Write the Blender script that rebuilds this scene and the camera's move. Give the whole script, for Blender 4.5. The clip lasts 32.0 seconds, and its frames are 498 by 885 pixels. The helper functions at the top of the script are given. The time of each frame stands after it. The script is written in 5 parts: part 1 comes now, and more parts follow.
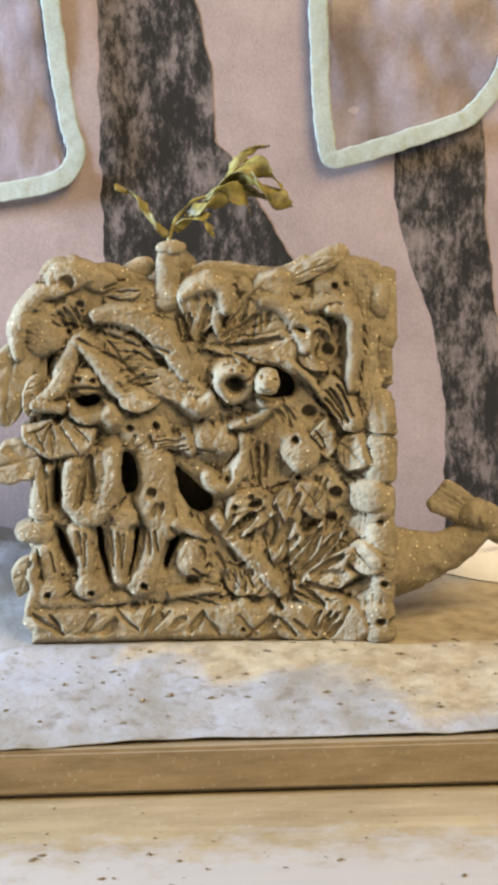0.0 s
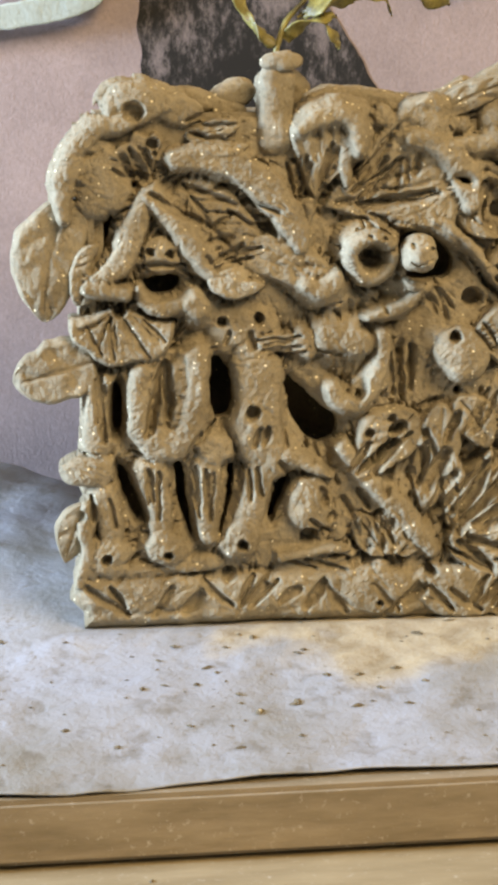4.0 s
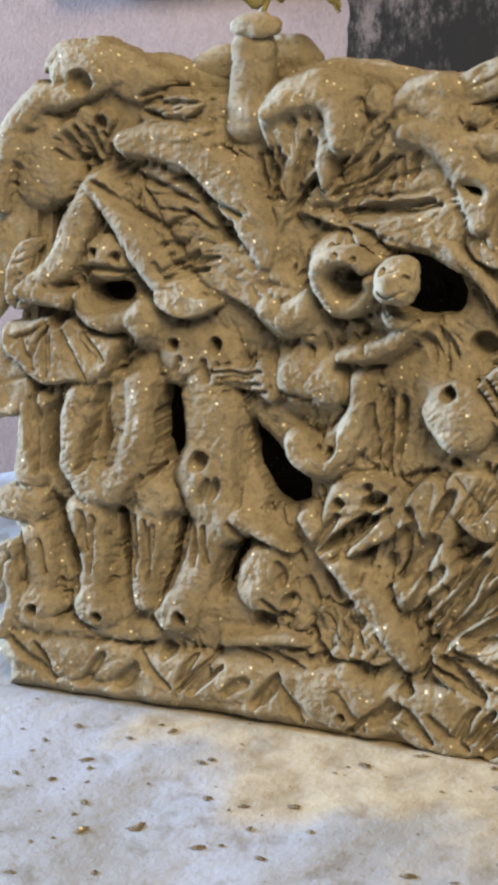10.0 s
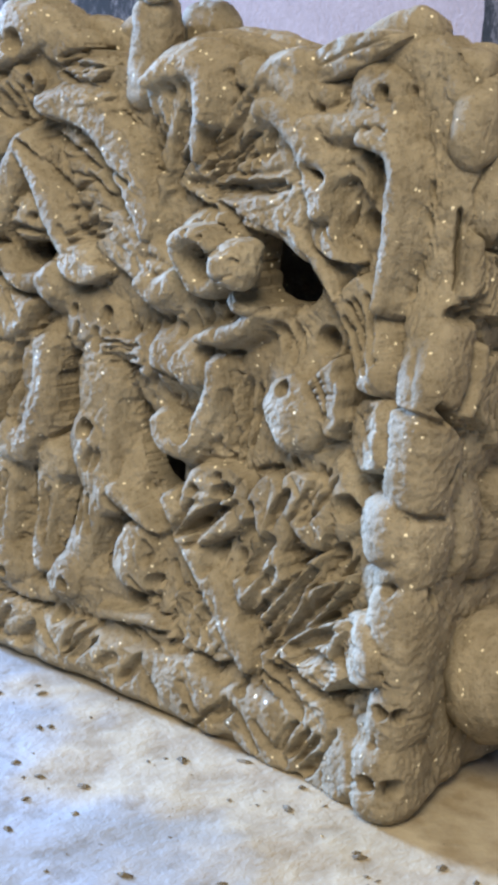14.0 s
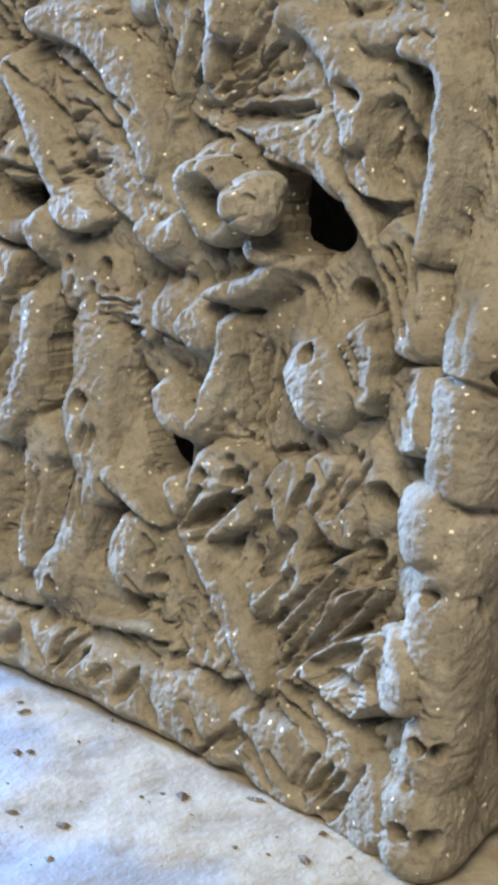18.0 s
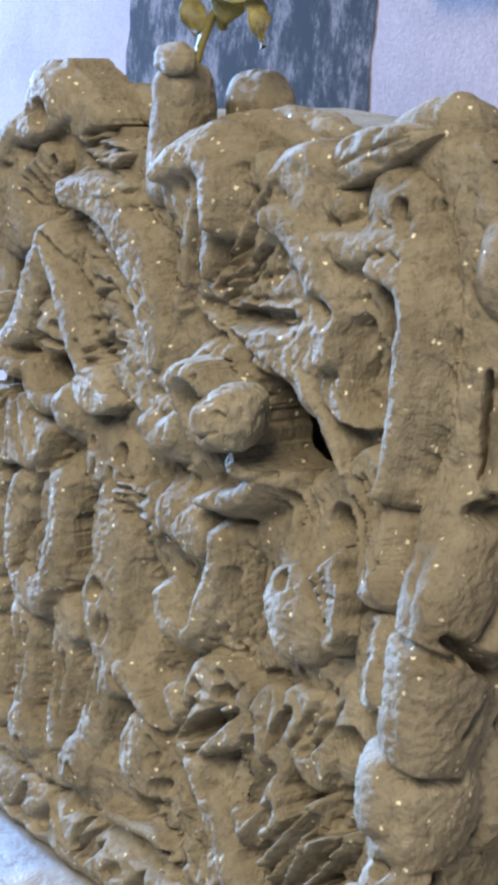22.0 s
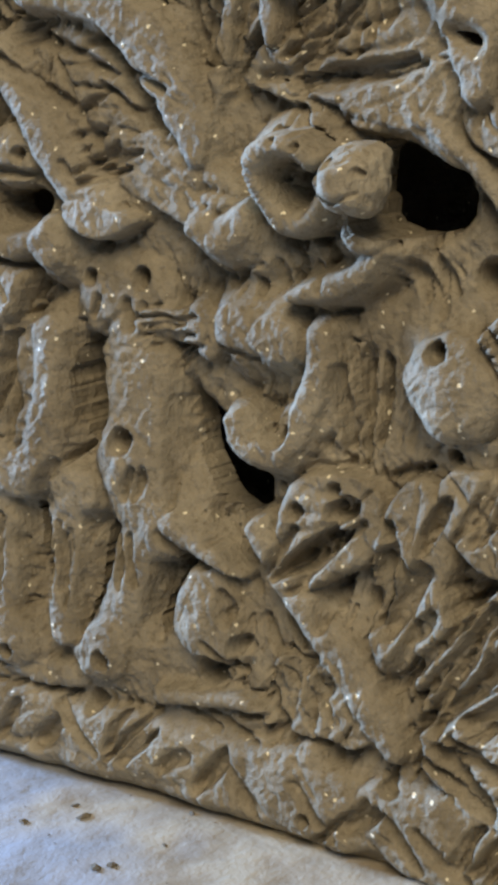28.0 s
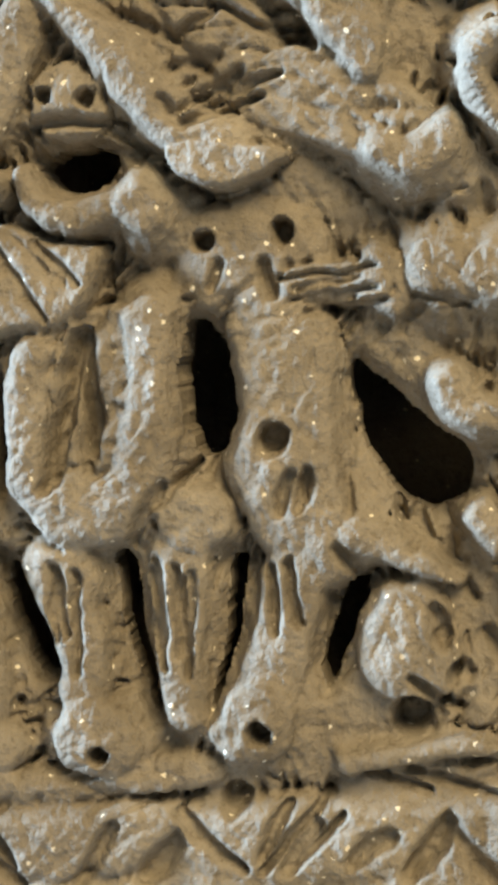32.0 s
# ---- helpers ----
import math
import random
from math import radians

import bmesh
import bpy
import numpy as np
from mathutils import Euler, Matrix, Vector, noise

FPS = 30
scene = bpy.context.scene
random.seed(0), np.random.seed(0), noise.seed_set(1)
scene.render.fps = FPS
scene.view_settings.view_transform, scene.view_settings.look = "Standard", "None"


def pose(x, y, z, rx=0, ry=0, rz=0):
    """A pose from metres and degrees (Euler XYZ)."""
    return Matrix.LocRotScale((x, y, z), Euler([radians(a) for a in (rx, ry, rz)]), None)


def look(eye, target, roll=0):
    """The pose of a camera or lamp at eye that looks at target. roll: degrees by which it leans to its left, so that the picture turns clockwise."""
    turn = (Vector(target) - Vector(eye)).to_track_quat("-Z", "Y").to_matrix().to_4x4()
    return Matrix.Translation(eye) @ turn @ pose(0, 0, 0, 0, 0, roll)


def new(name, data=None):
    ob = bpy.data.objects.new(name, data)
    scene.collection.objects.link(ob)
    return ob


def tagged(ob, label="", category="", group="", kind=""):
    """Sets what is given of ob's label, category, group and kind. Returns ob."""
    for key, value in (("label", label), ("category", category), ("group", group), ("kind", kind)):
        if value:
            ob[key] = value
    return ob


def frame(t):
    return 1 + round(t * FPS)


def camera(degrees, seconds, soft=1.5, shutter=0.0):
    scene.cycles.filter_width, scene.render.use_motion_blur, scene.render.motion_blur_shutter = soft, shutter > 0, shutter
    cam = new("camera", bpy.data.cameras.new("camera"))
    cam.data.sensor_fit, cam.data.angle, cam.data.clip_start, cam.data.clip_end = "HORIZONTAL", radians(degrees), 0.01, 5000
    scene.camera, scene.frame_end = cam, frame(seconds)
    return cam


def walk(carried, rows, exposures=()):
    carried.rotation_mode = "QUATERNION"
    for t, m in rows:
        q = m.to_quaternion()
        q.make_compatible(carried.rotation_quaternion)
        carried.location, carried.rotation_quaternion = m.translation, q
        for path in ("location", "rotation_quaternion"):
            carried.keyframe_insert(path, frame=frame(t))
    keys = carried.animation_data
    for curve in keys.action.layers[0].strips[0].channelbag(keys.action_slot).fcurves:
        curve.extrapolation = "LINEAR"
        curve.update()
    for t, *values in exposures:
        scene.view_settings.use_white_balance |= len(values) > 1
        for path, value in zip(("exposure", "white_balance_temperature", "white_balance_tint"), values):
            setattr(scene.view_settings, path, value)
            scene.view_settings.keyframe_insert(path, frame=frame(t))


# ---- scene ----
cam = camera(15.56, 32.0, soft=4.2)
# seconds, eye, yaw to the left, pitch up, roll
PATH = (
    (0, 0.0595, -0.8167, 0.2312, -3.21, -9.46, -0.49),
    (0.5, 0.0461, -0.7724, 0.2260, -4.40, -10.15, -0.88),
    (1, 0.0108, -0.7265, 0.2190, -7.48, -10.32, -1.30),
    (1.5, -0.0124, -0.6904, 0.2094, -9.96, -10.50, -1.82),
    (2, -0.0386, -0.6590, 0.1991, -12.17, -10.71, -2.21),
    (2.5, -0.0490, -0.6627, 0.2056, -11.49, -11.24, -2.28),
    (4.5, 0.0210, -0.5438, 0.1743, -4.36, -11.36, -0.52),
    (5, 0.0405, -0.5302, 0.1749, -3.11, -11.28, -1.06),
    (5.5, 0.0543, -0.5080, 0.1759, -1.60, -11.62, -1.41),
    (6, 0.0515, -0.4801, 0.1704, -0.23, -12.00, -1.51),
    (6.5, 0.0509, -0.4734, 0.1674, 0.86, -12.02, -1.66),
    (7, 0.0537, -0.4651, 0.1642, 2.15, -12.00, -1.87),
    (7.5, 0.0446, -0.4540, 0.1661, 2.50, -12.91, -1.77),
    (8, 0.0744, -0.4597, 0.1678, 5.93, -13.02, -0.94),
    (8.5, 0.1316, -0.4587, 0.1727, 11.94, -13.74, -0.17),
    (9, 0.1673, -0.4574, 0.1742, 15.05, -13.50, 0.41),
    (9.5, 0.1949, -0.4477, 0.1737, 17.06, -12.90, 0.78),
    (10, 0.2273, -0.4321, 0.1816, 19.43, -12.68, 1.13),
    (10.5, 0.2587, -0.4189, 0.1858, 22.66, -12.89, 1.50),
    (11, 0.2890, -0.4057, 0.1844, 25.92, -12.96, 1.96),
    (11.5, 0.3166, -0.3919, 0.1868, 28.89, -13.23, 2.19),
    (12, 0.3426, -0.3754, 0.1831, 31.33, -13.53, 2.44),
    (12.5, 0.3556, -0.3624, 0.1822, 33.40, -13.63, 2.65),
    (13, 0.3721, -0.3436, 0.1862, 36.33, -14.01, 2.86),
    (13.5, 0.3896, -0.3260, 0.1898, 39.44, -14.44, 3.08),
    (14, 0.3897, -0.3210, 0.1896, 40.28, -14.54, 3.20),
    (14.5, 0.3878, -0.3177, 0.1909, 40.44, -14.35, 3.12),
    (15, 0.3856, -0.3192, 0.1919, 40.69, -14.20, 3.11),
    (15.5, 0.3817, -0.3137, 0.1979, 40.84, -14.15, 3.25),
    (17.5, 0.3570, -0.2720, 0.1796, 41.84, -14.05, 3.79),
    (18, 0.3525, -0.2630, 0.1659, 42.27, -14.41, 3.70),
    (18.5, 0.3425, -0.2546, 0.1605, 42.53, -14.56, 3.64),
    (19, 0.3290, -0.2477, 0.1549, 42.67, -14.85, 3.70),
    (19.5, 0.3302, -0.2424, 0.1598, 42.50, -14.61, 3.72),
    (20, 0.3427, -0.2285, 0.1675, 44.44, -14.68, 3.29),
    (20.5, 0.3472, -0.2212, 0.1801, 47.25, -14.68, 3.15),
    (21, 0.3574, -0.2088, 0.1900, 50.41, -14.89, 3.18),
    (21.5, 0.3635, -0.1958, 0.2037, 52.56, -15.08, 2.98),
    (22, 0.3730, -0.1884, 0.2051, 53.87, -15.22, 3.01),
    (22.5, 0.3790, -0.1790, 0.2021, 55.55, -15.66, 3.14),
    (23, 0.3925, -0.1696, 0.1971, 57.57, -15.70, 3.33),
    (23.5, 0.4026, -0.1617, 0.1918, 58.87, -16.04, 3.48),
    (24, 0.3966, -0.1743, 0.1795, 58.26, -16.21, 3.42),
    (24.5, 0.3755, -0.1922, 0.1723, 54.73, -15.85, 3.30),
    (25, 0.3574, -0.2132, 0.1723, 50.94, -15.42, 2.96),
    (25.5, 0.3407, -0.2286, 0.1670, 46.76, -14.83, 2.56),
    (27.5, 0.2957, -0.2554, 0.1605, 37.66, -14.00, -0.01),
    (28, 0.2651, -0.2578, 0.1496, 34.15, -13.32, -0.29),
    (28.5, 0.2325, -0.2577, 0.1375, 29.64, -13.38, -0.79),
    (29, 0.2098, -0.2591, 0.1368, 26.43, -12.98, -1.10),
    (29.5, 0.1848, -0.2617, 0.1334, 23.10, -12.85, -1.49),
    (30, 0.1650, -0.2589, 0.1353, 20.02, -12.75, -1.75),
    (30.5, 0.1450, -0.2538, 0.1244, 16.65, -11.59, -2.15),
    (31, 0.1275, -0.2533, 0.1274, 13.81, -11.62, -2.51),
    (31.5, 0.1173, -0.2606, 0.1057, 11.75, -6.76, -2.88),
    (32, 0.0964, -0.2613, 0.0879, 8.51, -3.52, -3.13),
)
EXPOSURES = [(0.0, 0.2, 8000, 10), (6.0, 0.12, 8100, 10), (8.5, -0.02, 8000, 10), (10.5, 0.15, 6900, 10), (13.0, 0.27, 5900, 10), (19.0, 0.28, 5350, 10), (23.0, 0.14, 5450, 10),
             (25.5, 0.12, 5400, 10), (28.0, -0.3, 5900, 10), (30.0, -0.03, 6300, 10), (32.0, 0.26, 6700, 10)]

walk(cam, [(t, pose(x, y, z, 90 + tilt, 0, yaw) @ pose(0, 0, 0, 0, 0, lean)) for t, x, y, z, yaw, tilt, lean in PATH], EXPOSURES)

# ---- light: a window with daylight, a warm ceiling lamp ----
world = bpy.data.worlds.new("world")
scene.world = world
world.use_nodes = True
world.node_tree.nodes["Background"].inputs[0].default_value = (0.55, 0.62, 0.75, 1)
world.node_tree.nodes["Background"].inputs[1].default_value = 0.004


def area(name, where, aim, sx, sy, power, colour):
    data = bpy.data.lights.new(name, "AREA")
    data.shape, data.size, data.size_y, data.energy, data.color = "RECTANGLE", sx, sy, power, colour
    ob = new(name, data)
    ob.matrix_world = look(where, aim)
    return ob


area("window_daylight", (-1.35, -0.10, 0.40), (0.08, 0.0, 0.08), 0.22, 0.40, 100.0, (0.40, 0.60, 1.0))
area("ceiling_lamp_light", (0.62, -0.98, 1.2), (0.1, 0, 0.1), 0.8, 0.8, 27.0, (1.0, 0.83, 0.565))


# ---- materials ----
def material(name):
    m = bpy.data.materials.new(name)
    m.use_nodes = True
    n, l = m.node_tree.nodes, m.node_tree.links
    return m, n, l, n["Principled BSDF"]


def noise_node(n, l, vec, scale, detail=4.0, rough=0.6):
    t = n.new("ShaderNodeTexNoise")
    t.inputs["Scale"].default_value, t.inputs["Detail"].default_value, t.inputs["Roughness"].default_value = scale, detail, rough
    l.new(vec, t.inputs["Vector"])
    return t


def ramp(n, l, fac, stops):
    r = n.new("ShaderNodeValToRGB")
    e = r.color_ramp.elements
    while len(e) < len(stops):
        e.new(0.5)
    for s, (p, c) in zip(e, stops):
        s.position, s.color = p, (*c, 1) if len(c) == 3 else c
    l.new(fac, r.inputs["Fac"])
    return r


def mix(n, l, fac, a, b, kind="MIX"):
    x = n.new("ShaderNodeMixRGB")
    x.blend_type = kind
    for s, v in zip(x.inputs, (fac, a, b)):
        if isinstance(v, (int, float)):
            s.default_value = v
        elif isinstance(v, tuple):
            s.default_value = (*v, 1)
        else:
            l.new(v, s)
    return x.outputs[0]


def bump(n, l, height, strength, distance, normal=None):
    b = n.new("ShaderNodeBump")
    b.inputs["Strength"].default_value, b.inputs["Distance"].default_value = strength, distance
    l.new(height, b.inputs["Height"])
    if normal is not None:
        l.new(normal, b.inputs["Normal"])
    return b.outputs["Normal"]


def place(n):
    return n.new("ShaderNodeNewGeometry").outputs["Position"]


def clay_material(name, dark, light, rough=0.78):
    m, n, l, p = material(name)
    v = place(n)
    big, mid, fine = noise_node(n, l, v, 45, 3), noise_node(n, l, v, 240, 4), noise_node(n, l, v, 1300, 3)
    base = ramp(n, l, big.outputs["Fac"], [(0.3, dark), (0.7, light)]).outputs[0]
    grain = ramp(n, l, mid.outputs["Fac"], [(0.3, (0.72, 0.70, 0.66)), (0.65, (1.08, 1.07, 1.05))]).outputs[0]
    colour = mix(n, l, 0.6, base, grain, "MULTIPLY")
    crumb = noise_node(n, l, v, 620, 4, 0.7)
    colour = mix(n, l, 0.8, colour, ramp(n, l, crumb.outputs["Fac"], [(0.33, (0.66, 0.63, 0.58)), (0.46, (1.0, 1.0, 1.0)), (0.68, (1.10, 1.09, 1.07))]).outputs[0], "MULTIPLY")
    # mica and sand flecks
    flake = n.new("ShaderNodeTexVoronoi")
    flake.inputs["Scale"].default_value = 520
    bent = n.new("ShaderNodeVectorMath")
    bent.operation = "MULTIPLY_ADD"
    l.new(fine.outputs["Color"], bent.inputs[0])
    bent.inputs[1].default_value = (0.0012, 0.0012, 0.0012)
    l.new(v, bent.inputs[2])
    l.new(bent.outputs[0], flake.inputs["Vector"])
    near = ramp(n, l, flake.outputs["Distance"], [(0.16, (1, 1, 1)), (0.24, (0, 0, 0))]).outputs[0]
    pick = n.new("ShaderNodeSeparateColor")
    l.new(flake.outputs["Color"], pick.inputs[0])
    few = ramp(n, l, pick.outputs[0], [(0.86, (0, 0, 0)), (0.88, (1, 1, 1))]).outputs[0]
    fleck = mix(n, l, 1.0, near, few, "MULTIPLY")
    colour = mix(n, l, fleck, colour, (0.88, 0.76, 0.50))
    l.new(colour, p.inputs["Base Color"])
    p.inputs["Specular IOR Level"].default_value = 0.16
    rr = ramp(n, l, mid.outputs["Fac"], [(0.3, (rough + 0.12,) * 3), (0.7, (rough - 0.1,) * 3)]).outputs[0]
    l.new(mix(n, l, fleck, rr, (0.15, 0.15, 0.15)), p.inputs["Roughness"])
    drag = n.new("ShaderNodeMapping")
    drag.inputs["Scale"].default_value = (620, 620, 150)
    l.new(v, drag.inputs["Vector"])
    scrape = noise_node(n, l, drag.outputs[0], 1.0, 5, 0.6)
    nb = bump(n, l, mid.outputs["Fac"], 0.55, 0.0014)
    nb = bump(n, l, scrape.outputs["Fac"], 0.5, 0.0010, nb)
    nb = bump(n, l, crumb.outputs["Fac"], 0.7, 0.0008, nb)
    nb = bump(n, l, fine.outputs["Fac"], 0.35, 0.0004, nb)
    l.new(nb, p.inputs["Normal"])
    return m


CLAY = clay_material("damp_clay", (0.215, 0.173, 0.108), (0.345, 0.29, 0.195))
CRUMB = clay_material("dry_crumbs", (0.12, 0.095, 0.06), (0.20, 0.165, 0.11))


def paper_material():
    m, n, l, p = material("plaster_stained_paper")
    v = place(n)
    big, mid, fine = noise_node(n, l, v, 14, 4), noise_node(n, l, v, 90, 5), noise_node(n, l, v, 600, 3)
    base = ramp(n, l, big.outputs["Fac"], [(0.35, (0.22, 0.21, 0.185)), (0.56, (0.31, 0.32, 0.345))]).outputs[0]
    stain = ramp(n, l, mid.outputs["Fac"], [(0.34, (0.50, 0.42, 0.30)), (0.45, (1, 1, 1))]).outputs[0]
    colour = mix(n, l, 0.5, base, stain, "MULTIPLY")
    smudge = noise_node(n, l, v, 210, 5, 0.75)
    where = noise_node(n, l, v, 32, 2)
    dirt = mix(n, l, 1.0, ramp(n, l, smudge.outputs["Fac"], [(0.56, (0, 0, 0)), (0.66, (0.7, 0.7, 0.7))]).outputs[0], ramp(n, l, where.outputs["Fac"], [(0.42, (0, 0, 0)), (0.6, (1, 1, 1))]).outputs[0], "MULTIPLY")
    colour = mix(n, l, dirt, colour, (0.17, 0.135, 0.085))
    # slip stain beside the clay, and the house's warm shade before it painted tan
    at = n.new("ShaderNodeSeparateXYZ")
    l.new(v, at.inputs[0])
    far = n.new("ShaderNodeMath")
    far.operation = "MULTIPLY_ADD"
    l.new(at.outputs[0], far.inputs[0])
    far.inputs[1].default_value = 2.6
    out = n.new("ShaderNodeMath")
    size = n.new("ShaderNodeMath")
    size.operation = "ABSOLUTE"
    l.new(at.outputs[1], size.inputs[0])
    out.operation = "MULTIPLY_ADD"
    l.new(size.outputs[0], out.inputs[0])
    out.inputs[1].default_value = -5.0
    l.new(big.outputs["Fac"], out.inputs[2])
    l.new(out.outputs[0], far.inputs[2])
    stain_shade = ramp(n, l, far.outputs[0], [(0.55, (0, 0, 0)), (0.70, (0.8, 0.8, 0.8))]).outputs[0]
    tan_tint = ramp(n, l, mid.outputs["Fac"], [(0.35, (0.28, 0.21, 0.11)), (0.6, (0.44, 0.36, 0.22))]).outputs[0]
    colour = mix(n, l, stain_shade, colour, tan_tint)
    l.new(colour, p.inputs["Base Color"])
    p.inputs["Roughness"].default_value = 0.62
    l.new(bump(n, l, fine.outputs["Fac"], 0.3, 0.0006, bump(n, l, mid.outputs["Fac"], 0.5, 0.002)), p.inputs["Normal"])
    return m


PAPER = paper_material()


def wood_material(name, dark, light, scale=1.0, dusty=False):
    m, n, l, p = material(name)
    g = n.new("ShaderNodeMapping")
    g.inputs["Scale"].default_value = (9 * scale, 45 * scale, 45 * scale)
    l.new(place(n), g.inputs["Vector"])
    grain, wide = noise_node(n, l, g.outputs[0], 3.0, 6, 0.65), noise_node(n, l, place(n), 9, 3)
    c = ramp(n, l, grain.outputs["Fac"], [(0.3, dark), (0.68, light)]).outputs[0]
    d = ramp(n, l, wide.outputs["Fac"], [(0.3, (0.72, 0.68, 0.6)), (0.65, (1.05, 1.03, 1.0))]).outputs[0]
    colour = mix(n, l, 0.7, c, d, "MULTIPLY")
    speck = noise_node(n, l, place(n), 420, 4, 0.7)
    colour = mix(n, l, ramp(n, l, speck.outputs["Fac"], [(0.60, (0, 0, 0)), (0.74, (0.5, 0.5, 0.5))]).outputs[0], colour, (0.55, 0.50, 0.42))
    if dusty:
        grime = noise_node(n, l, place(n), 60, 6, 0.72)
        at = n.new("ShaderNodeSeparateXYZ")
        l.new(place(n), at.inputs[0])
        far = n.new("ShaderNodeMath")
        far.operation = "MULTIPLY_ADD"
        l.new(at.outputs[1], far.inputs[0])
        far.inputs[1].default_value = -9.0
        l.new(grime.outputs["Fac"], far.inputs[2])
        reach = n.new("ShaderNodeMath")
        reach.operation = "SUBTRACT"
        l.new(far.outputs[0], reach.inputs[0])
        reach.inputs[1].default_value = 1.42
        colour = mix(n, l, ramp(n, l, reach.outputs[0], [(0.36, (0, 0, 0)), (0.70, (0.8, 0.8, 0.8))]).outputs[0], colour, (0.36, 0.36, 0.365))
    l.new(colour, p.inputs["Base Color"])
    p.inputs["Roughness"].default_value = 0.6
    l.new(bump(n, l, grain.outputs["Fac"], 0.3, 0.001), p.inputs["Normal"])
    return m


WOOD = wood_material("worn_board", (0.19, 0.145, 0.085), (0.34, 0.27, 0.18))
WOOD_LOW = wood_material("table_plank", (0.24, 0.185, 0.105), (0.38, 0.31, 0.195), 0.7, True)


def plain(name, colour, rough=0.8, grain=0.0, scale=300):
    m, n, l, p = material(name)
    t = noise_node(n, l, place(n), scale, 3)
    k = ramp(n, l, t.outputs["Fac"], [(0.3, tuple(c * (1 - grain) for c in colour)), (0.7, tuple(c * (1 + grain) for c in colour))])
    l.new(k.outputs[0], p.inputs["Base Color"])
    p.inputs["Roughness"].default_value = rough
    return m


WALL = plain("wall_paint", (0.33, 0.31, 0.27), 0.9, 0.05, 20)


# ---- mesh helpers ----
def mesh(name, verts, faces, mat, smooth=True):
    me = bpy.data.meshes.new(name)
    me.from_pydata([tuple(v) for v in verts], [], [tuple(int(i) for i in f) for f in faces])
    me.materials.append(mat)
    if smooth:
        me.polygons.foreach_set("use_smooth", [True] * len(me.polygons))
    me.update()
    return me


def part(name, me, parent=None, label=""):
    ob = new(name, me)
    ob.parent = parent
    if label:
        ob["label"] = label
    return ob


def box_mesh(name, lo, hi, mat, bevel=0.0):
    bm = bmesh.new()
    bmesh.ops.create_cube(bm, size=1.0)
    for v in bm.verts:
        v.co = Vector([(a + b) / 2 + c * (b - a) for a, b, c in zip(lo, hi, v.co)])
    if bevel:
        bmesh.ops.bevel(bm, geom=bm.edges[:], offset=bevel, segments=2, affect="EDGES")
    me = bpy.data.meshes.new(name)
    bm.to_mesh(me)
    bm.free()
    me.materials.append(mat)
    return me


NOISE = {}


def fbm(x, y, z, scale, octaves=4, seed=0):
    """Smooth value noise on arrays, about -1 to 1."""
    if seed not in NOISE:
        NOISE[seed] = np.random.RandomState(seed + 7).rand(64, 64, 64) * 2 - 1
    table = NOISE[seed]
    out, amp = np.zeros(np.broadcast(x, y, z).shape), 1.0
    for k in range(octaves):
        p = [np.asarray(c) * scale * 2**k + 11.3 * k for c in (x, y, z)]
        i = [np.floor(c).astype(int) for c in p]
        f = [(c - j) ** 2 * (3 - 2 * (c - j)) for c, j in zip(p, i)]
        v = 0
        for dx in (0, 1):
            for dy in (0, 1):
                for dz in (0, 1):
                    w = (f[0] if dx else 1 - f[0]) * (f[1] if dy else 1 - f[1]) * (f[2] if dz else 1 - f[2])
                    v = v + w * table[(i[0] + dx) % 64, (i[1] + dy) % 64, (i[2] + dz) % 64]
        out += amp * v
        amp *= 0.5
    return out


# ---- the room round the table: unseen walls added to close it and bounce light ----
def room():
    w = {"wall_west": ((-1.6, -2.0, -0.8), (-1.5, 1.0, 1.8)), "wall_east": ((1.5, -2.0, -0.8), (1.6, 1.0, 1.8)),
         "wall_south": ((-1.6, -2.1, -0.8), (1.6, -2.0, 1.8)), "wall_north": ((-1.6, 1.0, -0.8), (1.6, 1.1, 1.8)),
         "ceiling": ((-1.6, -2.1, 1.8), (1.6, 1.1, 1.9)), "floor": ((-1.6, -2.1, -0.9), (1.6, 1.1, -0.8))}
    for name, (lo, hi) in w.items():
        tagged(part(name, box_mesh(name, lo, hi, WALL)), "plain painted " + name.split("_")[0], name.split("_")[0], kind="structure")


room()


# ---- table, board, paper ----
def sheet(name, xs, ys, height, mat):
    X, Y = np.meshgrid(xs, ys)
    V = np.stack([X, Y, height(X, Y)], -1).reshape(-1, 3)
    nx, ny = len(xs), len(ys)
    i = (np.arange(ny - 1)[:, None] * nx + np.arange(nx - 1)).ravel()
    return mesh(name, V, np.stack([i, i + 1, i + nx + 1, i + nx], -1), mat)


table = tagged(new("work_table"), "worn wooden work table with dusty planks under the board", "table")
for near, far in ((-0.42, -0.26), (-0.2585, -0.09), (-0.0885, -0.01), (-0.0085, 0.15), (0.1515, 0.32)):
    part("plank", box_mesh("plank", (-0.9, near, -0.058), (0.9, far, -0.034), WOOD_LOW, 0.0012), table)
for x in (-0.84, 0.84):
    for y in (-0.37, 0.27):
        part("leg", box_mesh("leg", (x - 0.03, y - 0.03, -0.8), (x + 0.03, y + 0.03, -0.058), WOOD_LOW, 0.003), table)
board = tagged(new("wooden_board", box_mesh("wooden_board", (-0.35, -0.104, -0.0325), (0.55, 0.29, -0.0135), WOOD, 0.0015)),
               "worn wooden work board lying on the table", "board")


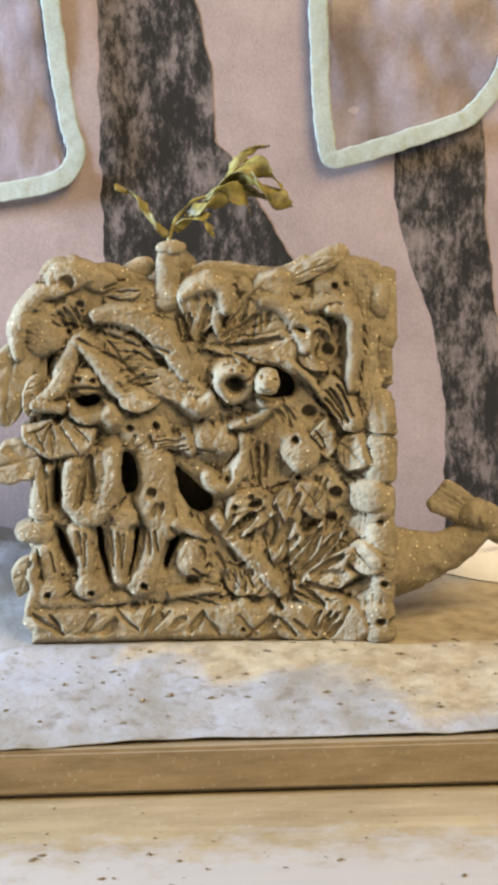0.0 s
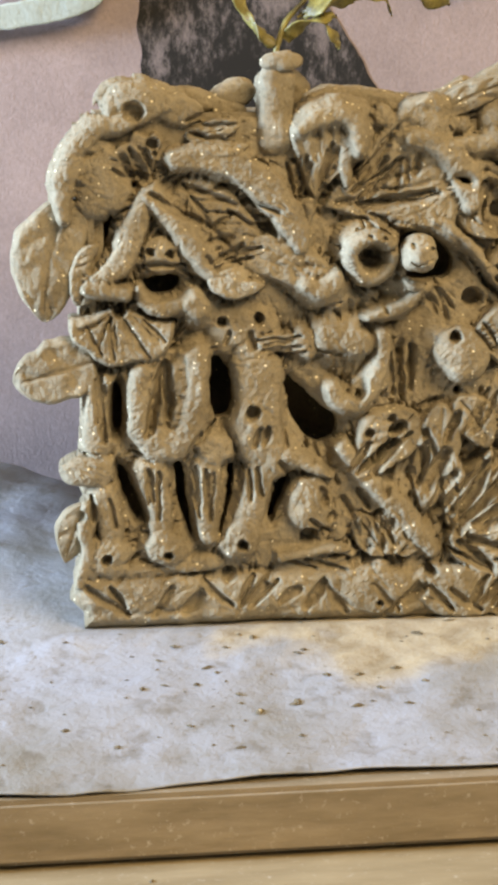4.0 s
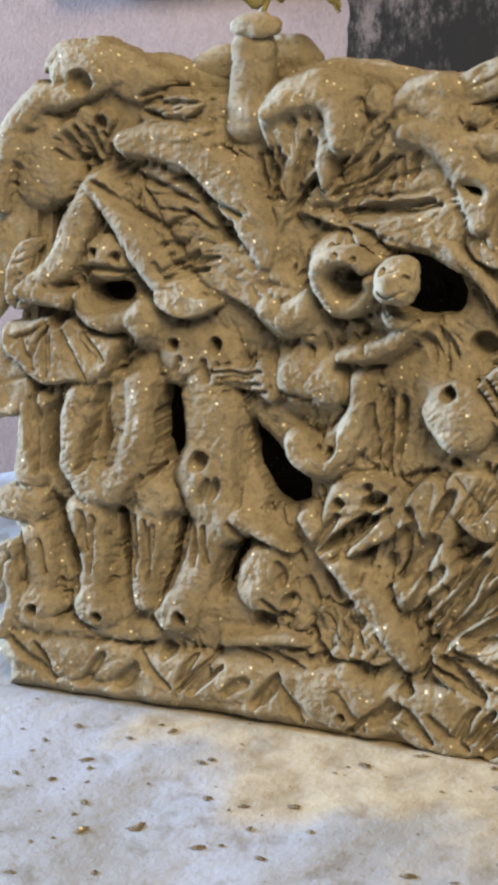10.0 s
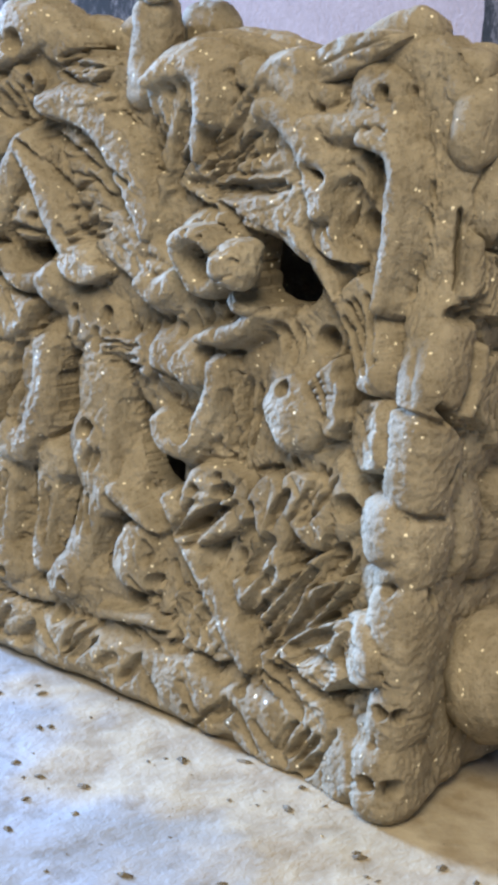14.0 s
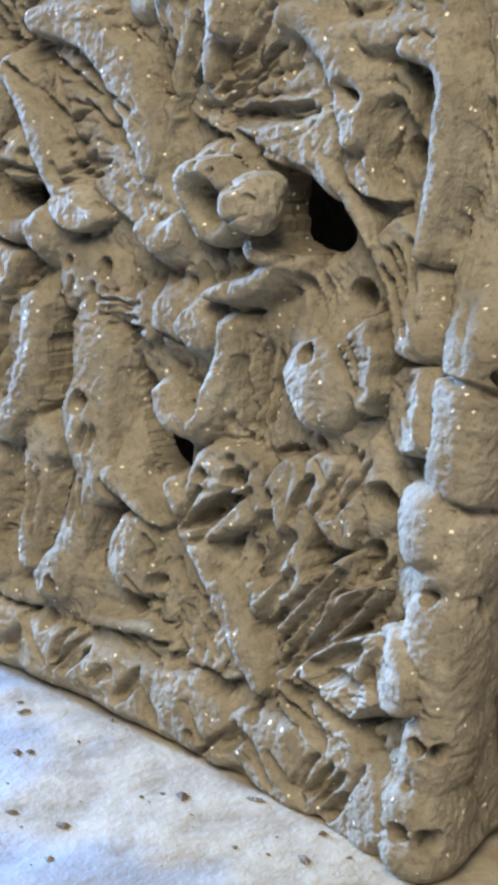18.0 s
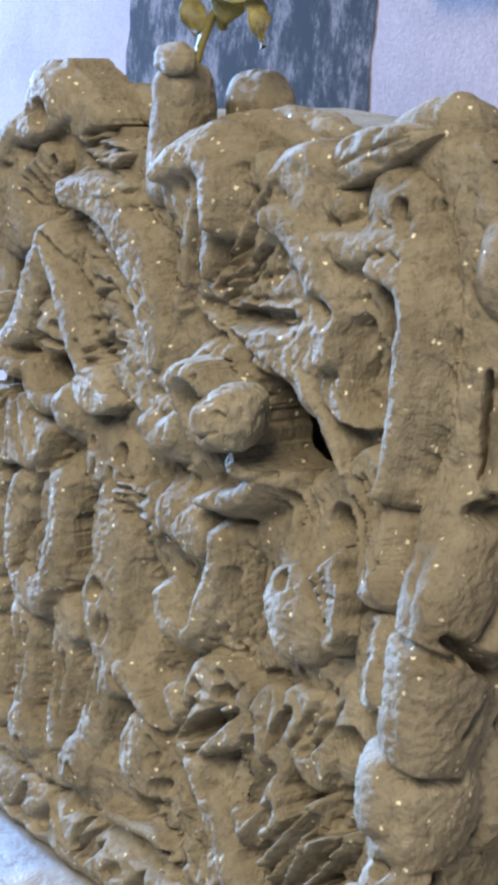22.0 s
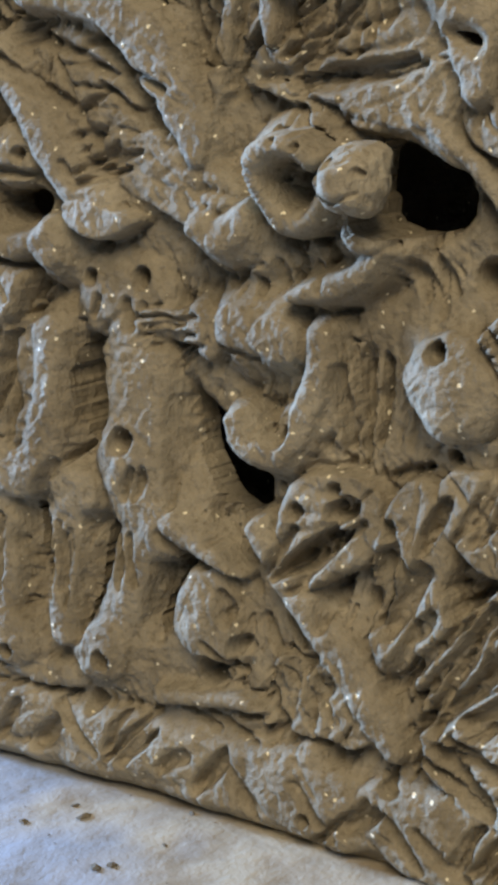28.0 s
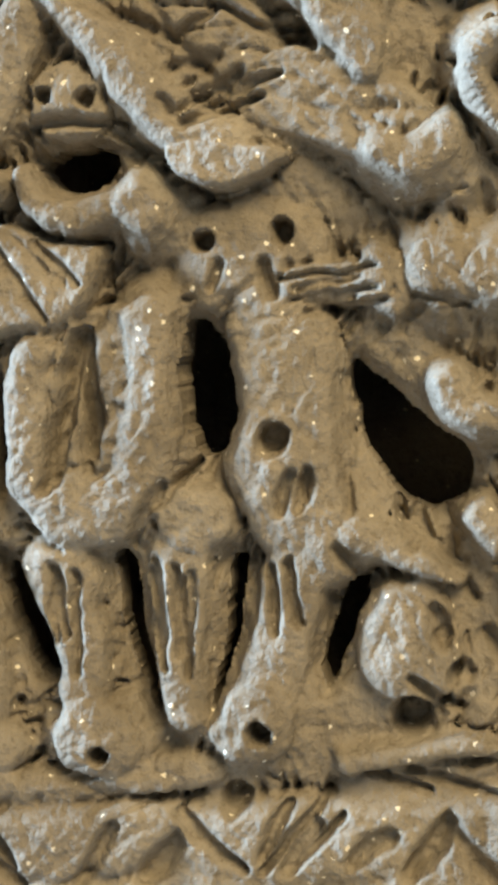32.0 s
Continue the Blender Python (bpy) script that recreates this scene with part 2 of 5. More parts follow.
# ---- clay house: every lump is worked in face coordinates (along, up, out of the face) in millimetres ----
house = tagged(new("clay_house"), "unfired grey-brown clay house block modelled with leaves, frogs and toadstools", "sculpture")
GROOVES, PITS, HOLES, SCORES, WORKED = [], [], [], [], []
SIDE, COUNT, OFFSET = ["front"], [0], {"front": 0.0, "right": 0.0}


def on_side(name):
    SIDE[0] = name


def groove(u0, v0, u1, v1, width, depth):
    k = OFFSET[SIDE[0]]
    GROOVES.append((u0 + k, v0, u1 + k, v1, 1.25 * width, 1.8 * depth))


def pit(u, v, radius, depth):
    PITS.append((u + OFFSET[SIDE[0]], v, radius, depth))


def hole(outline):
    HOLES.append(np.array(outline))


def to_world(u, v, h, side):
    if side == "front":
        return np.stack([u, 4 + 0.045 * v - h, v], -1) / 1000
    return np.stack([165 + h, u, v], -1) / 1000


def score(count, seed, lo, hi):
    """Many short cuts of a modelling tool, in drifts that run alike."""
    rng = np.random.RandomState(seed)
    for _ in range(count):
        u, v = rng.uniform(lo[0], hi[0]), rng.uniform(lo[1], hi[1])
        one = np.array([u])
        if fbm(one, np.array([v]), 0 * one, 0.07, 2, 81)[0] < -0.25:
            continue
        a = 2.2 * fbm(one, np.array([v]), 0 * one + 3, 0.035, 2, 82)[0] + 1.57 + 0.35 * rng.randn()
        k, w, d = rng.uniform(1.5, 5.5), rng.uniform(0.3, 0.85), rng.uniform(0.8, 3.0)
        SCORES.append((u - k * math.cos(a), v - k * math.sin(a), u + k * math.cos(a), v + k * math.sin(a), w, d))


def carve(u, v, cuts, pegs=True):
    """How deep the scored lines and peg holes go at each place."""
    deep = np.zeros(u.shape).ravel()
    shape, u, v = u.shape, u.ravel(), v.ravel()
    wu, wv = u + 0.5 * fbm(u, v, 0 * u, 0.25, 2, 3), v + 0.5 * fbm(u, v, 0 * u + 9, 0.25, 2, 4)
    lo = (u.min() - 4, v.min() - 4)
    hi = (u.max() + 4, v.max() + 4)
    for u0, v0, u1, v1, w, d in cuts:
        if max(u0, u1) < lo[0] or min(u0, u1) > hi[0] or max(v0, v1) < lo[1] or min(v0, v1) > hi[1]:
            continue
        m = 2.5 * w
        i = np.flatnonzero((wu > min(u0, u1) - m) & (wu < max(u0, u1) + m) & (wv > min(v0, v1) - m) & (wv < max(v0, v1) + m))
        if not len(i):
            continue
        a, b, du, dv = wu[i], wv[i], u1 - u0, v1 - v0
        s = np.clip(((a - u0) * du + (b - v0) * dv) / (du * du + dv * dv + 1e-9), 0, 1)
        r = np.hypot(a - u0 - s * du, b - v0 - s * dv) / (w * (0.55 + 0.5 * np.sin(np.pi * (0.12 + 0.8 * s))))
        deep[i] = np.maximum(deep[i], d * np.exp(-(r**3)))
    for a, b, r, d in PITS if pegs else ():
        if lo[0] < a < hi[0] and lo[1] < b < hi[1]:
            q = np.hypot(wu - a, wv - b) / r
            deep = np.maximum(deep, 1.4 * d * np.clip((1.2 - q) / 0.4, 0, 1))
    return deep.reshape(shape)


def furrows(u, v, h, seed):
    """Broad gouges, a few millimetres apart, that sway across the face."""
    sway, total = fbm(u, v, 0 * u, 0.022, 1, seed), 0
    for k, a in enumerate((0.55, 1.25, 2.1)):
        c, d = math.cos(a), math.sin(a)
        n = fbm((u * c + v * d) * 0.08, (v * c - u * d) * 0.30, h * 0.15, 1.0, 2, seed + 1 + k)
        total = total + np.clip(1 - np.abs(sway - 0.35 * (k - 1)) / 0.35, 0, 1) * np.clip(1 - np.abs(n) / 0.30, 0, 1) ** 0.8
    return total


def skin(u, v, h, amount=1.0):
    """Thumbed clay with a few torn nicks."""
    slab = fbm(u, v, h, 0.10, 2, 11) * 0.6 + fbm(u, v, h, 0.36, 3, 12) * 0.22
    nick = np.clip(fbm(u, v, h, 0.42, 2, 19) - 0.25, 0, 1) + 0.6 * np.clip(fbm(u, v, h, 0.95, 2, 20) - 0.24, 0, 1)
    return slab - 0.5 * nick


def press(name, u, v, h, faces, amount=1.0, label="", normal=None):
    """Finish a worked piece and set it on the house."""
    side = SIDE[0]
    n = skin(u + 37 * COUNT[0], v, h, amount)
    if normal is None:
        h = h + n
    else:
        u, v, h = u + normal[0] * n, v + normal[1] * n, h + normal[2] * n
    top = h.max()
    # flanks are torn and furrowed, crests smoothed by the thumb
    flank = np.clip((top - h - 1.2) / 3, 0, 1)
    h = h - flank * 0.5 * (furrows(u, v, h, 60) - 0.4)
    k = OFFSET[side]
    h = h - carve(u + k, v, GROOVES) * np.clip((h - top + 7) / 5, 0, 1)
    COUNT[0] += 1
    WORKED.append((u + k, v, h))
    return part(name, mesh(name, to_world(u, v, h, side), faces, CLAY), house, label)


def grid_faces(rows, cols, wrap=False):
    i = np.arange(rows - 1)[:, None] * cols
    j = np.arange(cols if wrap else cols - 1)[None]
    a, b = i + j, i + (j + 1) % cols
    return np.stack([a, b, b + cols, a + cols], -1).reshape(-1, 4)


def coil(name, path, out):
    """A rolled coil of clay along a path of (along, up, radius), its crest at out."""
    p = np.array(path)
    n = len(p)
    d = np.r_[0, np.cumsum(np.hypot(*np.diff(p[:, :2], axis=0).T))]
    s = np.linspace(0, d[-1], max(18, int(d[-1] / 0.42)))

    def smooth(c):
        x = np.interp(s, d, c)
        k = np.hanning(max(5, len(s) // n // 2 * 2 + 3))
        k /= k.sum()
        e = len(k) // 2
        return np.convolve(np.r_[2 * x[0] - x[e:0:-1], x, 2 * x[-1] - x[-2:-e - 2:-1]], k, "valid")

    cu, cv_, r = smooth(p[:, 0]), smooth(p[:, 1]), np.interp(s, d, p[:, 2])
    end = np.minimum(s, d[-1] - s)
    cap = np.sqrt(np.clip(1 - (1 - np.clip(end / (r + 1e-6), 0, 1)) ** 2, 0.02, 1))
    r = r * cap
    tu, tv = np.gradient(cu), np.gradient(cv_)
    k = np.hypot(tu, tv) + 1e-9
    nu, nv = -tv / k, tu / k
    a = np.linspace(0, 2 * np.pi, 38, endpoint=False)
    full = np.interp(s, d, p[:, 2])
    lie = out - full
    lean = 0.3 * math.sin(COUNT[0] * 1.7)
    box = 0.96 * (np.abs(np.cos(a + lean)) ** 3.4 + np.abs(np.sin(a + lean)) ** 3.4) ** (-1 / 3.4)
    lobes = box[None] + 0.05 * np.sin(3 * a + s[:, None] * 0.22)
    u = cu[:, None] + (nu * r)[:, None] * np.cos(a) * lobes
    v = cv_[:, None] + (nv * r)[:, None] * np.cos(a) * lobes
    h = lie[:, None] + r[:, None] * np.sin(a) * lobes
    nrm = (nu[:, None] * np.cos(a), nv[:, None] * np.cos(a), np.sin(a)[None] + 0 * u)
    return press(name, u.ravel(), v.ravel(), h.ravel(), grid_faces(len(s), 38, True), 0.4, normal=[c.ravel() for c in nrm])


def knob(name, u0, v0, ru, rv, out, turn=0, square=0.86, deep=0.0, label="", fine=1):
    """A lump set on the sheet, all round, with its crest at out."""
    rows, cols = fine * max(30, int((ru + rv) * 3.0)), fine * max(48, int((ru + rv) * 6.0))
    th, ph = np.meshgrid(np.linspace(0, np.pi, rows), np.linspace(0, 2 * np.pi, cols, endpoint=False), indexing="ij")
    rd = max(3.0, 0.75 * min(ru, rv)) if square > 0.8 else 3.5
    rd = max(rd, deep)
    x, y, z = np.sin(th) * np.cos(ph), np.cos(th), np.sin(th) * np.sin(ph)
    q = 1 + 0.10 * fbm(x + COUNT[0], y, z, 1.3, 2, 5)
    sq = lambda c: np.sign(c) * np.abs(c) ** square
    a, b = sq(x) * ru * q, sq(y) * rv * q
    c, s = math.cos(math.radians(turn)), math.sin(math.radians(turn))
    u, v, h = u0 + a * c - b * s, v0 + a * s + b * c, out - rd + (sq(z) if square < 0.8 else z) * rd * q
    return press(name, u.ravel(), v.ravel(), h.ravel(), grid_faces(rows, cols, True), 0.5, label, normal=[c.ravel() for c in (x, y, z)])


def blade(name, u, v, s, t, h0, h1, veins, camber, rim, radial):
    rng = np.random.RandomState(COUNT[0])
    edge = np.clip((1 - np.abs(t)) / rim, 0, 1) * np.clip((1 - s) / (rim * 0.8), 0, 1) * np.clip(s / 0.04, 0, 1)
    edge = np.sqrt(np.clip(edge * (2 - edge), 0, 1))
    h = (h0 + (h1 - h0) * s + camber * (1 - t**2) * np.sin(np.pi * np.clip(s, 0.05, 0.95)) + 0.5 * np.clip(np.abs(t) - 0.6, 0, 1)) 
    h = h + 0.5 * np.sin(6.3 * (s + rng.rand())) * t
    cut = np.zeros(s.shape)
    if veins:
        if radial:
            for k in range(veins):
                c = -0.9 + 1.8 * (k + 0.5 + 0.5 * (rng.rand() - 0.5)) / veins
                wob = c + 0.06 * np.sin(4 * s + 6 * rng.rand())
                lo, hi, w = 0.08 + 0.15 * rng.rand(), 0.72 + 0.25 * rng.rand(), 0.34 / veins
                cut = np.maximum(cut, (0.7 + 0.8 * rng.rand()) * np.exp(-(((t - wob) / w) ** 2)) * np.clip((s - lo) / 0.1, 0, 1) * np.clip((hi - s) / 0.15, 0, 1))
        else:
            cut = 1.0 * np.exp(-((t / 0.09) ** 2)) * np.clip((0.93 - s) / 0.1, 0, 1)
            for k in range(veins):
                for sign in (-1, 1):
                    c = (k + 0.3 + 0.5 * rng.rand()) / veins * 0.85
                    line = s - c - 0.28 * np.abs(t)
                    cut = np.maximum(cut, (0.2 + 0.5 * rng.rand()) * np.exp(-((line / (0.16 / veins)) ** 2)) * (sign * t > 0) * np.clip((0.85 - np.abs(t)) / 0.15, 0, 1))
    h = -1.0 + (h + 1.0 - cut) * edge
    rows, cols = s.shape
    return press(name, u.ravel(), v.ravel(), h.ravel(), grid_faces(rows, cols), 0.8)


def loose_leaf(name, u0, v0, u1, v1, width, h0, h1, veins=4, blunt=0.0, camber=1.2):
    """A pressed leaf from stalk to tip with a midrib and side veins."""
    length = math.hypot(u1 - u0, v1 - v0)
    s, t = np.meshgrid(np.linspace(0, 1, max(30, int(length / 0.45))), np.linspace(-1, 1, max(24, int(width / 0.42))), indexing="ij")
    du, dv = (u1 - u0) / length, (v1 - v0) / length
    shape = np.sin(np.pi * np.clip(s, 0, 1) ** 0.8) ** 0.75
    shape = (1 - blunt) * shape + blunt * np.sqrt(np.clip(1 - np.clip((s - 0.55) / 0.45, 0, 1) ** 2, 0, 1))
    w = width / 2 * np.maximum(shape, 0.06) * (1 + 0.12 * fbm(s * 3 + COUNT[0], t * 0 + np.sign(t), 0 * s, 1.5, 2, 6))
    bend = 0.06 * length * math.sin(COUNT[0] * 2.1) * np.sin(np.pi * s)
    u, v = u0 + du * s * length - dv * (t * w + bend), v0 + dv * s * length + du * (t * w + bend)
    return blade(name, u, v, s, t, h0, h1, veins, camber, 0.22, False)


def inside(u, v, poly):
    odd = np.zeros(u.shape, bool)
    for (a, b), (c, d) in zip(poly, np.roll(poly, -1, axis=0)):
        odd ^= ((b > v) != (d > v)) & (u < (c - a) * (v - b) / (d - b + 1e-12) + a)
    return odd


# ---- the relief of each face: pieces are pressed into one sheet of clay, then cut apart where they meet ----
def rim_height(u):
    """The top rim climbs towards the right-hand corner."""
    return 166 + 11 * np.clip((u - 112) / 26, 0, 1)


# the sheet runs along the front, round the swollen corner and back along the side
TURN = np.array([(-10, 4), (140, 4), (150, 3.0), (157, -0.5), (163, -6.5), (169.5, -6.5), (170.5, 1), (169, 10), (167, 20), (166, 30), (166, 115)], float)
TURN_AT = np.r_[0, np.cumsum(np.hypot(*np.diff(TURN, axis=0).T))] - 10
SIDE_SHIFT = TURN_AT[-1] - 115
OFFSET["right"] = SIDE_SHIFT


# above the stacked blocks the corner is slack
SLACK = np.array([(-10, 4), (140, 4), (150, 4), (156, 3.2), (162, 2.4), (166.5, 5), (167.5, 9), (167.5, 14), (166.5, 22), (166, 30), (166, 115)], float)


def smooth_turn(points):
    w = np.arange(-10, TURN_AT[-1], 0.4)
    k = np.hanning(21)
    k /= k.sum()
    c = [np.interp(w, TURN_AT, points[:, q]) for q in (0, 1)]
    c = [np.convolve(np.r_[2 * x[0] - x[10:0:-1], x, 2 * x[-1] - x[-2:-12:-1]], k, "valid") for x in c]
    t = np.stack([np.gradient(x) for x in c], -1)
    t /= np.linalg.norm(t, axis=1)[:, None]
    return w, c[0], c[1], t[:, 1], -t[:, 0]


CURVE, SLACK_CURVE = smooth_turn(TURN), smooth_turn(SLACK)


def on_turn(w, v, h):
    """Places on the sheet, in metres: along it, up, and out of it."""
    k = np.clip((v - 104) / 24, 0, 1)
    k = k * k * (3 - 2 * k)
    x, y, nx, ny = ((1 - k) * np.interp(w, CURVE[0], a) + k * np.interp(w, CURVE[0], b) for a, b in zip(CURVE[1:], SLACK_CURVE[1:]))
    n = np.hypot(nx, ny)
    return np.stack([x + nx / n * h, y + 0.045 * v * np.clip((230 - w) / 60, 0, 1) + ny / n * h, v + 0 * w], -1) / 1000


def sheet_level(u, v):
    edge = np.minimum(u - 3, np.minimum(v - 1, np.where(u < 165, rim_height(u) + 2, 180) - v))
    plinth = 2.4 * np.clip((19 - v) / 3, 0, 1) * np.clip((165 - u) / 10, 0, 1)
    return 1.0 + plinth - 5 * np.clip(1 - edge / 5, 0, 1) ** 2


def sheet_outline(u, v):
    rag = 1.6 * fbm(u, v, 0 * u, 0.12, 3, 71)
    top = np.minimum(rim_height(u), 178 - 0.5 * np.clip(u - 155, 0, 20) - 0.05 * np.clip(u - 175, 0, 200))
    return (u > 5 + rag) & (v < top + rag) & (v < 130 + 2.0 * u + 2 * rag)


FIELD = {}


def clay_sheet(lo, hi, step):
    U, V = np.meshgrid(np.arange(lo[0], hi[0], step), np.arange(lo[1], hi[1], step))
    H = sheet_level(U, V) + 1.3 * fbm(U, V, 0 * U, 0.08, 3, 21)
    # hand-made outlines: places are read through a slight sway
    WU = U + 0.9 * fbm(U, V, 0 * U, 0.10, 3, 61) + 0.12 * fbm(U, V, 0 * U, 0.6, 2, 62)
    WV = V + 0.9 * fbm(U, V, 0 * U + 7, 0.10, 3, 63) + 0.12 * fbm(U, V, 0 * U + 7, 0.6, 2, 64)
    FIELD.update({"U": U, "V": V, "H": H, "WU": WU, "WV": WV, "ID": np.zeros(U.shape, int), "lo": lo, "step": step, "names": ["clay_wall"], "labels": [""]})


clay_sheet((-4, 1.6), (268, 183), 0.4)


def window(u0, u1, v0, v1):
    """The part of the sheet round a piece, with its swayed coordinates."""
    rows, cols = FIELD["U"].shape
    u0, u1 = u0 + OFFSET[SIDE[0]], u1 + OFFSET[SIDE[0]]
    i0, i1 = (int((c - FIELD["lo"][1]) / FIELD["step"]) for c in (v0, v1))
    j0, j1 = (int((c - FIELD["lo"][0]) / FIELD["step"]) for c in (u0, u1))
    w = (slice(max(0, i0), min(rows, max(0, i1))), slice(max(0, j0), min(cols, max(0, j1))))
    return w, FIELD["WU"][w] - OFFSET[SIDE[0]], FIELD["WV"][w]


def dab(name, w, h, blend, label="", sink=False):
    """Press a piece of height h into the sheet; it grows out of its ground over the blend."""
    F = FIELD
    H = F["H"][w]
    if not H.size:
        return
    COUNT[0] += 1
    if sink:
        F["H"][w] = np.minimum(H, h)
        return
    h = np.where(h > 4, 4 + 0.62 * (h - 4), h)
    k = np.clip(1 - np.abs(H - h) / blend, 0, 1)
    F["names"].append(name)
    F["labels"].append(label)
    F["ID"][w] = np.where(h > H, len(F["names"]) - 1, F["ID"][w])
    F["H"][w] = np.maximum(H, h) + k * k * blend / 4


def dome(q, out, rise, full=2.0, fall=3.5):
    """A rounded rise: q is 0 at the crest and 1 at the foot."""
    return out - rise + rise * np.clip(1 - np.clip(q, 0, 1) ** full, 0, 1) ** (1 / full) - np.clip(q - 1, 0, 9) * fall * 2


def spine(path, trim=True):
    p = np.array(path, float)
    d = np.r_[0, np.cumsum(np.hypot(*np.diff(p[:, :2], axis=0).T))]
    cut0, cut1 = (0.7 * p[0, 2], 0.7 * p[-1, 2]) if trim else (0, 0)
    s = np.linspace(min(cut0, 0.4 * d[-1]), max(d[-1] - cut1, 0.6 * d[-1]), max(12, int(d[-1] / 1.0)))
    c = [np.interp(s, d, p[:, k]) for k in range(p.shape[1])]
    n = max(3, len(s) // len(p) // 2 * 2 + 1)
    e = n // 2
    k = np.hanning(n + 2)[1:-1]
    k /= k.sum()
    return [np.convolve(np.r_[2 * x[0] - x[e:0:-1], x, 2 * x[-1] - x[-2:-e - 2:-1]], k, "valid") for x in c]


def roll(name, path, out, blend=2.4, full=2.0, deep=None, label=""):
    """A coil along (along, up, radius) or (along, up, radius, crest), its crest at out."""
    c = spine(path)
    r = c[2].max() + 4
    w, U, V = window(c[0].min() - r, c[0].max() + r, c[1].min() - r, c[1].max() + r)
    if not U.size:
        return
    best, near = np.full(U.shape, 1e9), np.zeros(U.shape, int)
    for i in range(len(c[0])):
        q = np.hypot(U - c[0][i], V - c[1][i]) / c[2][i]
        hit = q < best
        best[hit], near[hit] = q[hit], i
    crest = c[3][near] if len(c) > 3 else out
    dab(name, w, dome(best, crest, np.maximum(c[2][near], 2.5) * 1.0 if deep is None else deep, full), blend, label)


def lump(name, u0, v0, ru, rv, out, turn=0, square=0.86, deep=0.0, label="", blend=2.6, full=2.1):
    """A thumbed lump with its crest at out."""
    r = max(ru, rv) * 1.3 + 3
    w, U, V = window(u0 - r, u0 + r, v0 - r, v0 + r)
    c, s = math.cos(math.radians(turn)), math.sin(math.radians(turn))
    a, b = ((U - u0) * c + (V - v0) * s) / ru, ((V - v0) * c - (U - u0) * s) / rv
    n = 2.0 if square > 0.8 else 2.8 if square > 0.65 else 3.6
    q = (np.abs(a) ** n + np.abs(b) ** n) ** (1 / n) * (1 + 0.10 * fbm(a + COUNT[0], b, 0 * a, 1.2, 2, 5))
    dab(name, w, dome(q, out, max(3.0, 0.7 * min(ru, rv), deep), full), blend, label)


def scoop(u0, v0, ru, rv, floor, turn=0, rim=1.5):
    """A hollow pressed with a thumb or cut with a loop down to floor."""
    r = max(ru, rv) * 1.4 + 2
    w, U, V = window(u0 - r, u0 + r, v0 - r, v0 + r)
    c, s = math.cos(math.radians(turn)), math.sin(math.radians(turn))
    q = np.hypot(((U - u0) * c + (V - v0) * s) / ru, ((V - v0) * c - (U - u0) * s) / rv)
    dab("", w, floor + np.clip(q, 0, 3) ** 2.5 * rim + np.clip(q - 0.9, 0, 3) * 14, 1.0, sink=True)


def vein_cut(s, t, veins, radial, rng):
    cut = np.zeros(s.shape)
    if radial:
        for k in range(veins):
            c = -0.9 + 1.8 * (k + 0.5 + 0.5 * (rng.rand() - 0.5)) / veins
            wob = c + 0.06 * np.sin(4 * s + 6 * rng.rand())
            lo, hi, w = 0.08 + 0.15 * rng.rand(), 0.72 + 0.25 * rng.rand(), 0.26 / veins
            cut = np.maximum(cut, (0.6 + 0.9 * rng.rand()) * np.exp(-np.abs((t - wob) / w) ** 2) * np.clip((s - lo) / 0.1, 0, 1) * np.clip((hi - s) / 0.15, 0, 1))
    elif veins:
        cut = 1.2 * np.exp(-((t / 0.08) ** 2)) * np.clip((0.93 - s) / 0.1, 0, 1)
        for k in range(veins):
            for sign in (-1, 1):
                c = (k + 0.3 + 0.5 * rng.rand()) / veins * 0.85
                line = s - c - 0.28 * np.abs(t)
                cut = np.maximum(cut, (0.3 + 0.6 * rng.rand()) * np.exp(-((line / (0.14 / veins)) ** 2)) * (sign * t > 0) * np.clip((0.85 - np.abs(t)) / 0.15, 0, 1))
    return cut


def pressed_blade(name, w, s, t, h0, h1, veins, camber, rim, radial, blend, label=""):
    rng = np.random.RandomState(COUNT[0])
    edge = np.clip((1 - np.abs(t)) / rim, 0, 1) * np.clip((1 - s) / (rim * 0.7), 0, 1) * np.clip(s / 0.04, 0, 1)
    edge = np.sqrt(np.clip(edge * (2 - edge), 0, 1))
    h = h0 + (h1 - h0) * np.clip(s, 0, 1) + camber * (1 - np.clip(t, -1, 1) ** 2) * np.sin(np.pi * np.clip(s, 0.05, 0.95)) + 0.5 * np.sin(6.3 * (s + rng.rand())) * np.clip(t, -1, 1)
    h = h - vein_cut(np.clip(s, 0, 1), np.clip(t, -1, 1), veins, radial, rng)
    dab(name, w, np.where(edge > 0, -1.0 + (h + 1.0) * edge, -15), blend, label)


def leaf(name, u0, v0, u1, v1, width, h0, h1, veins=4, blunt=0.0, camber=1.2, blend=1.2, label=""):
    """A leaf pressed on from stalk to tip with a midrib and side veins."""
    length = math.hypot(u1 - u0, v1 - v0)
    m = width / 2 + 3
    w, U, V = window(min(u0, u1) - m, max(u0, u1) + m, min(v0, v1) - m, max(v0, v1) + m)
    du, dv = (u1 - u0) / length, (v1 - v0) / length
    s = ((U - u0) * du + (V - v0) * dv) / length
    k = np.clip(s, 0, 1)
    shape = np.sin(np.pi * k**0.8) ** 0.75
    shape = (1 - blunt) * shape + blunt * np.sqrt(np.clip(1 - np.clip((k - 0.55) / 0.45, 0, 1) ** 2, 0, 1))
    bend = 0.06 * length * math.sin(COUNT[0] * 2.1) * np.sin(np.pi * k)
    t = ((V - v0) * du - (U - u0) * dv - bend) / (width / 2 * np.maximum(shape, 0.06))
    pressed_blade(name, w, s, t, h0, h1, veins, camber, 0.25, False, blend, label)


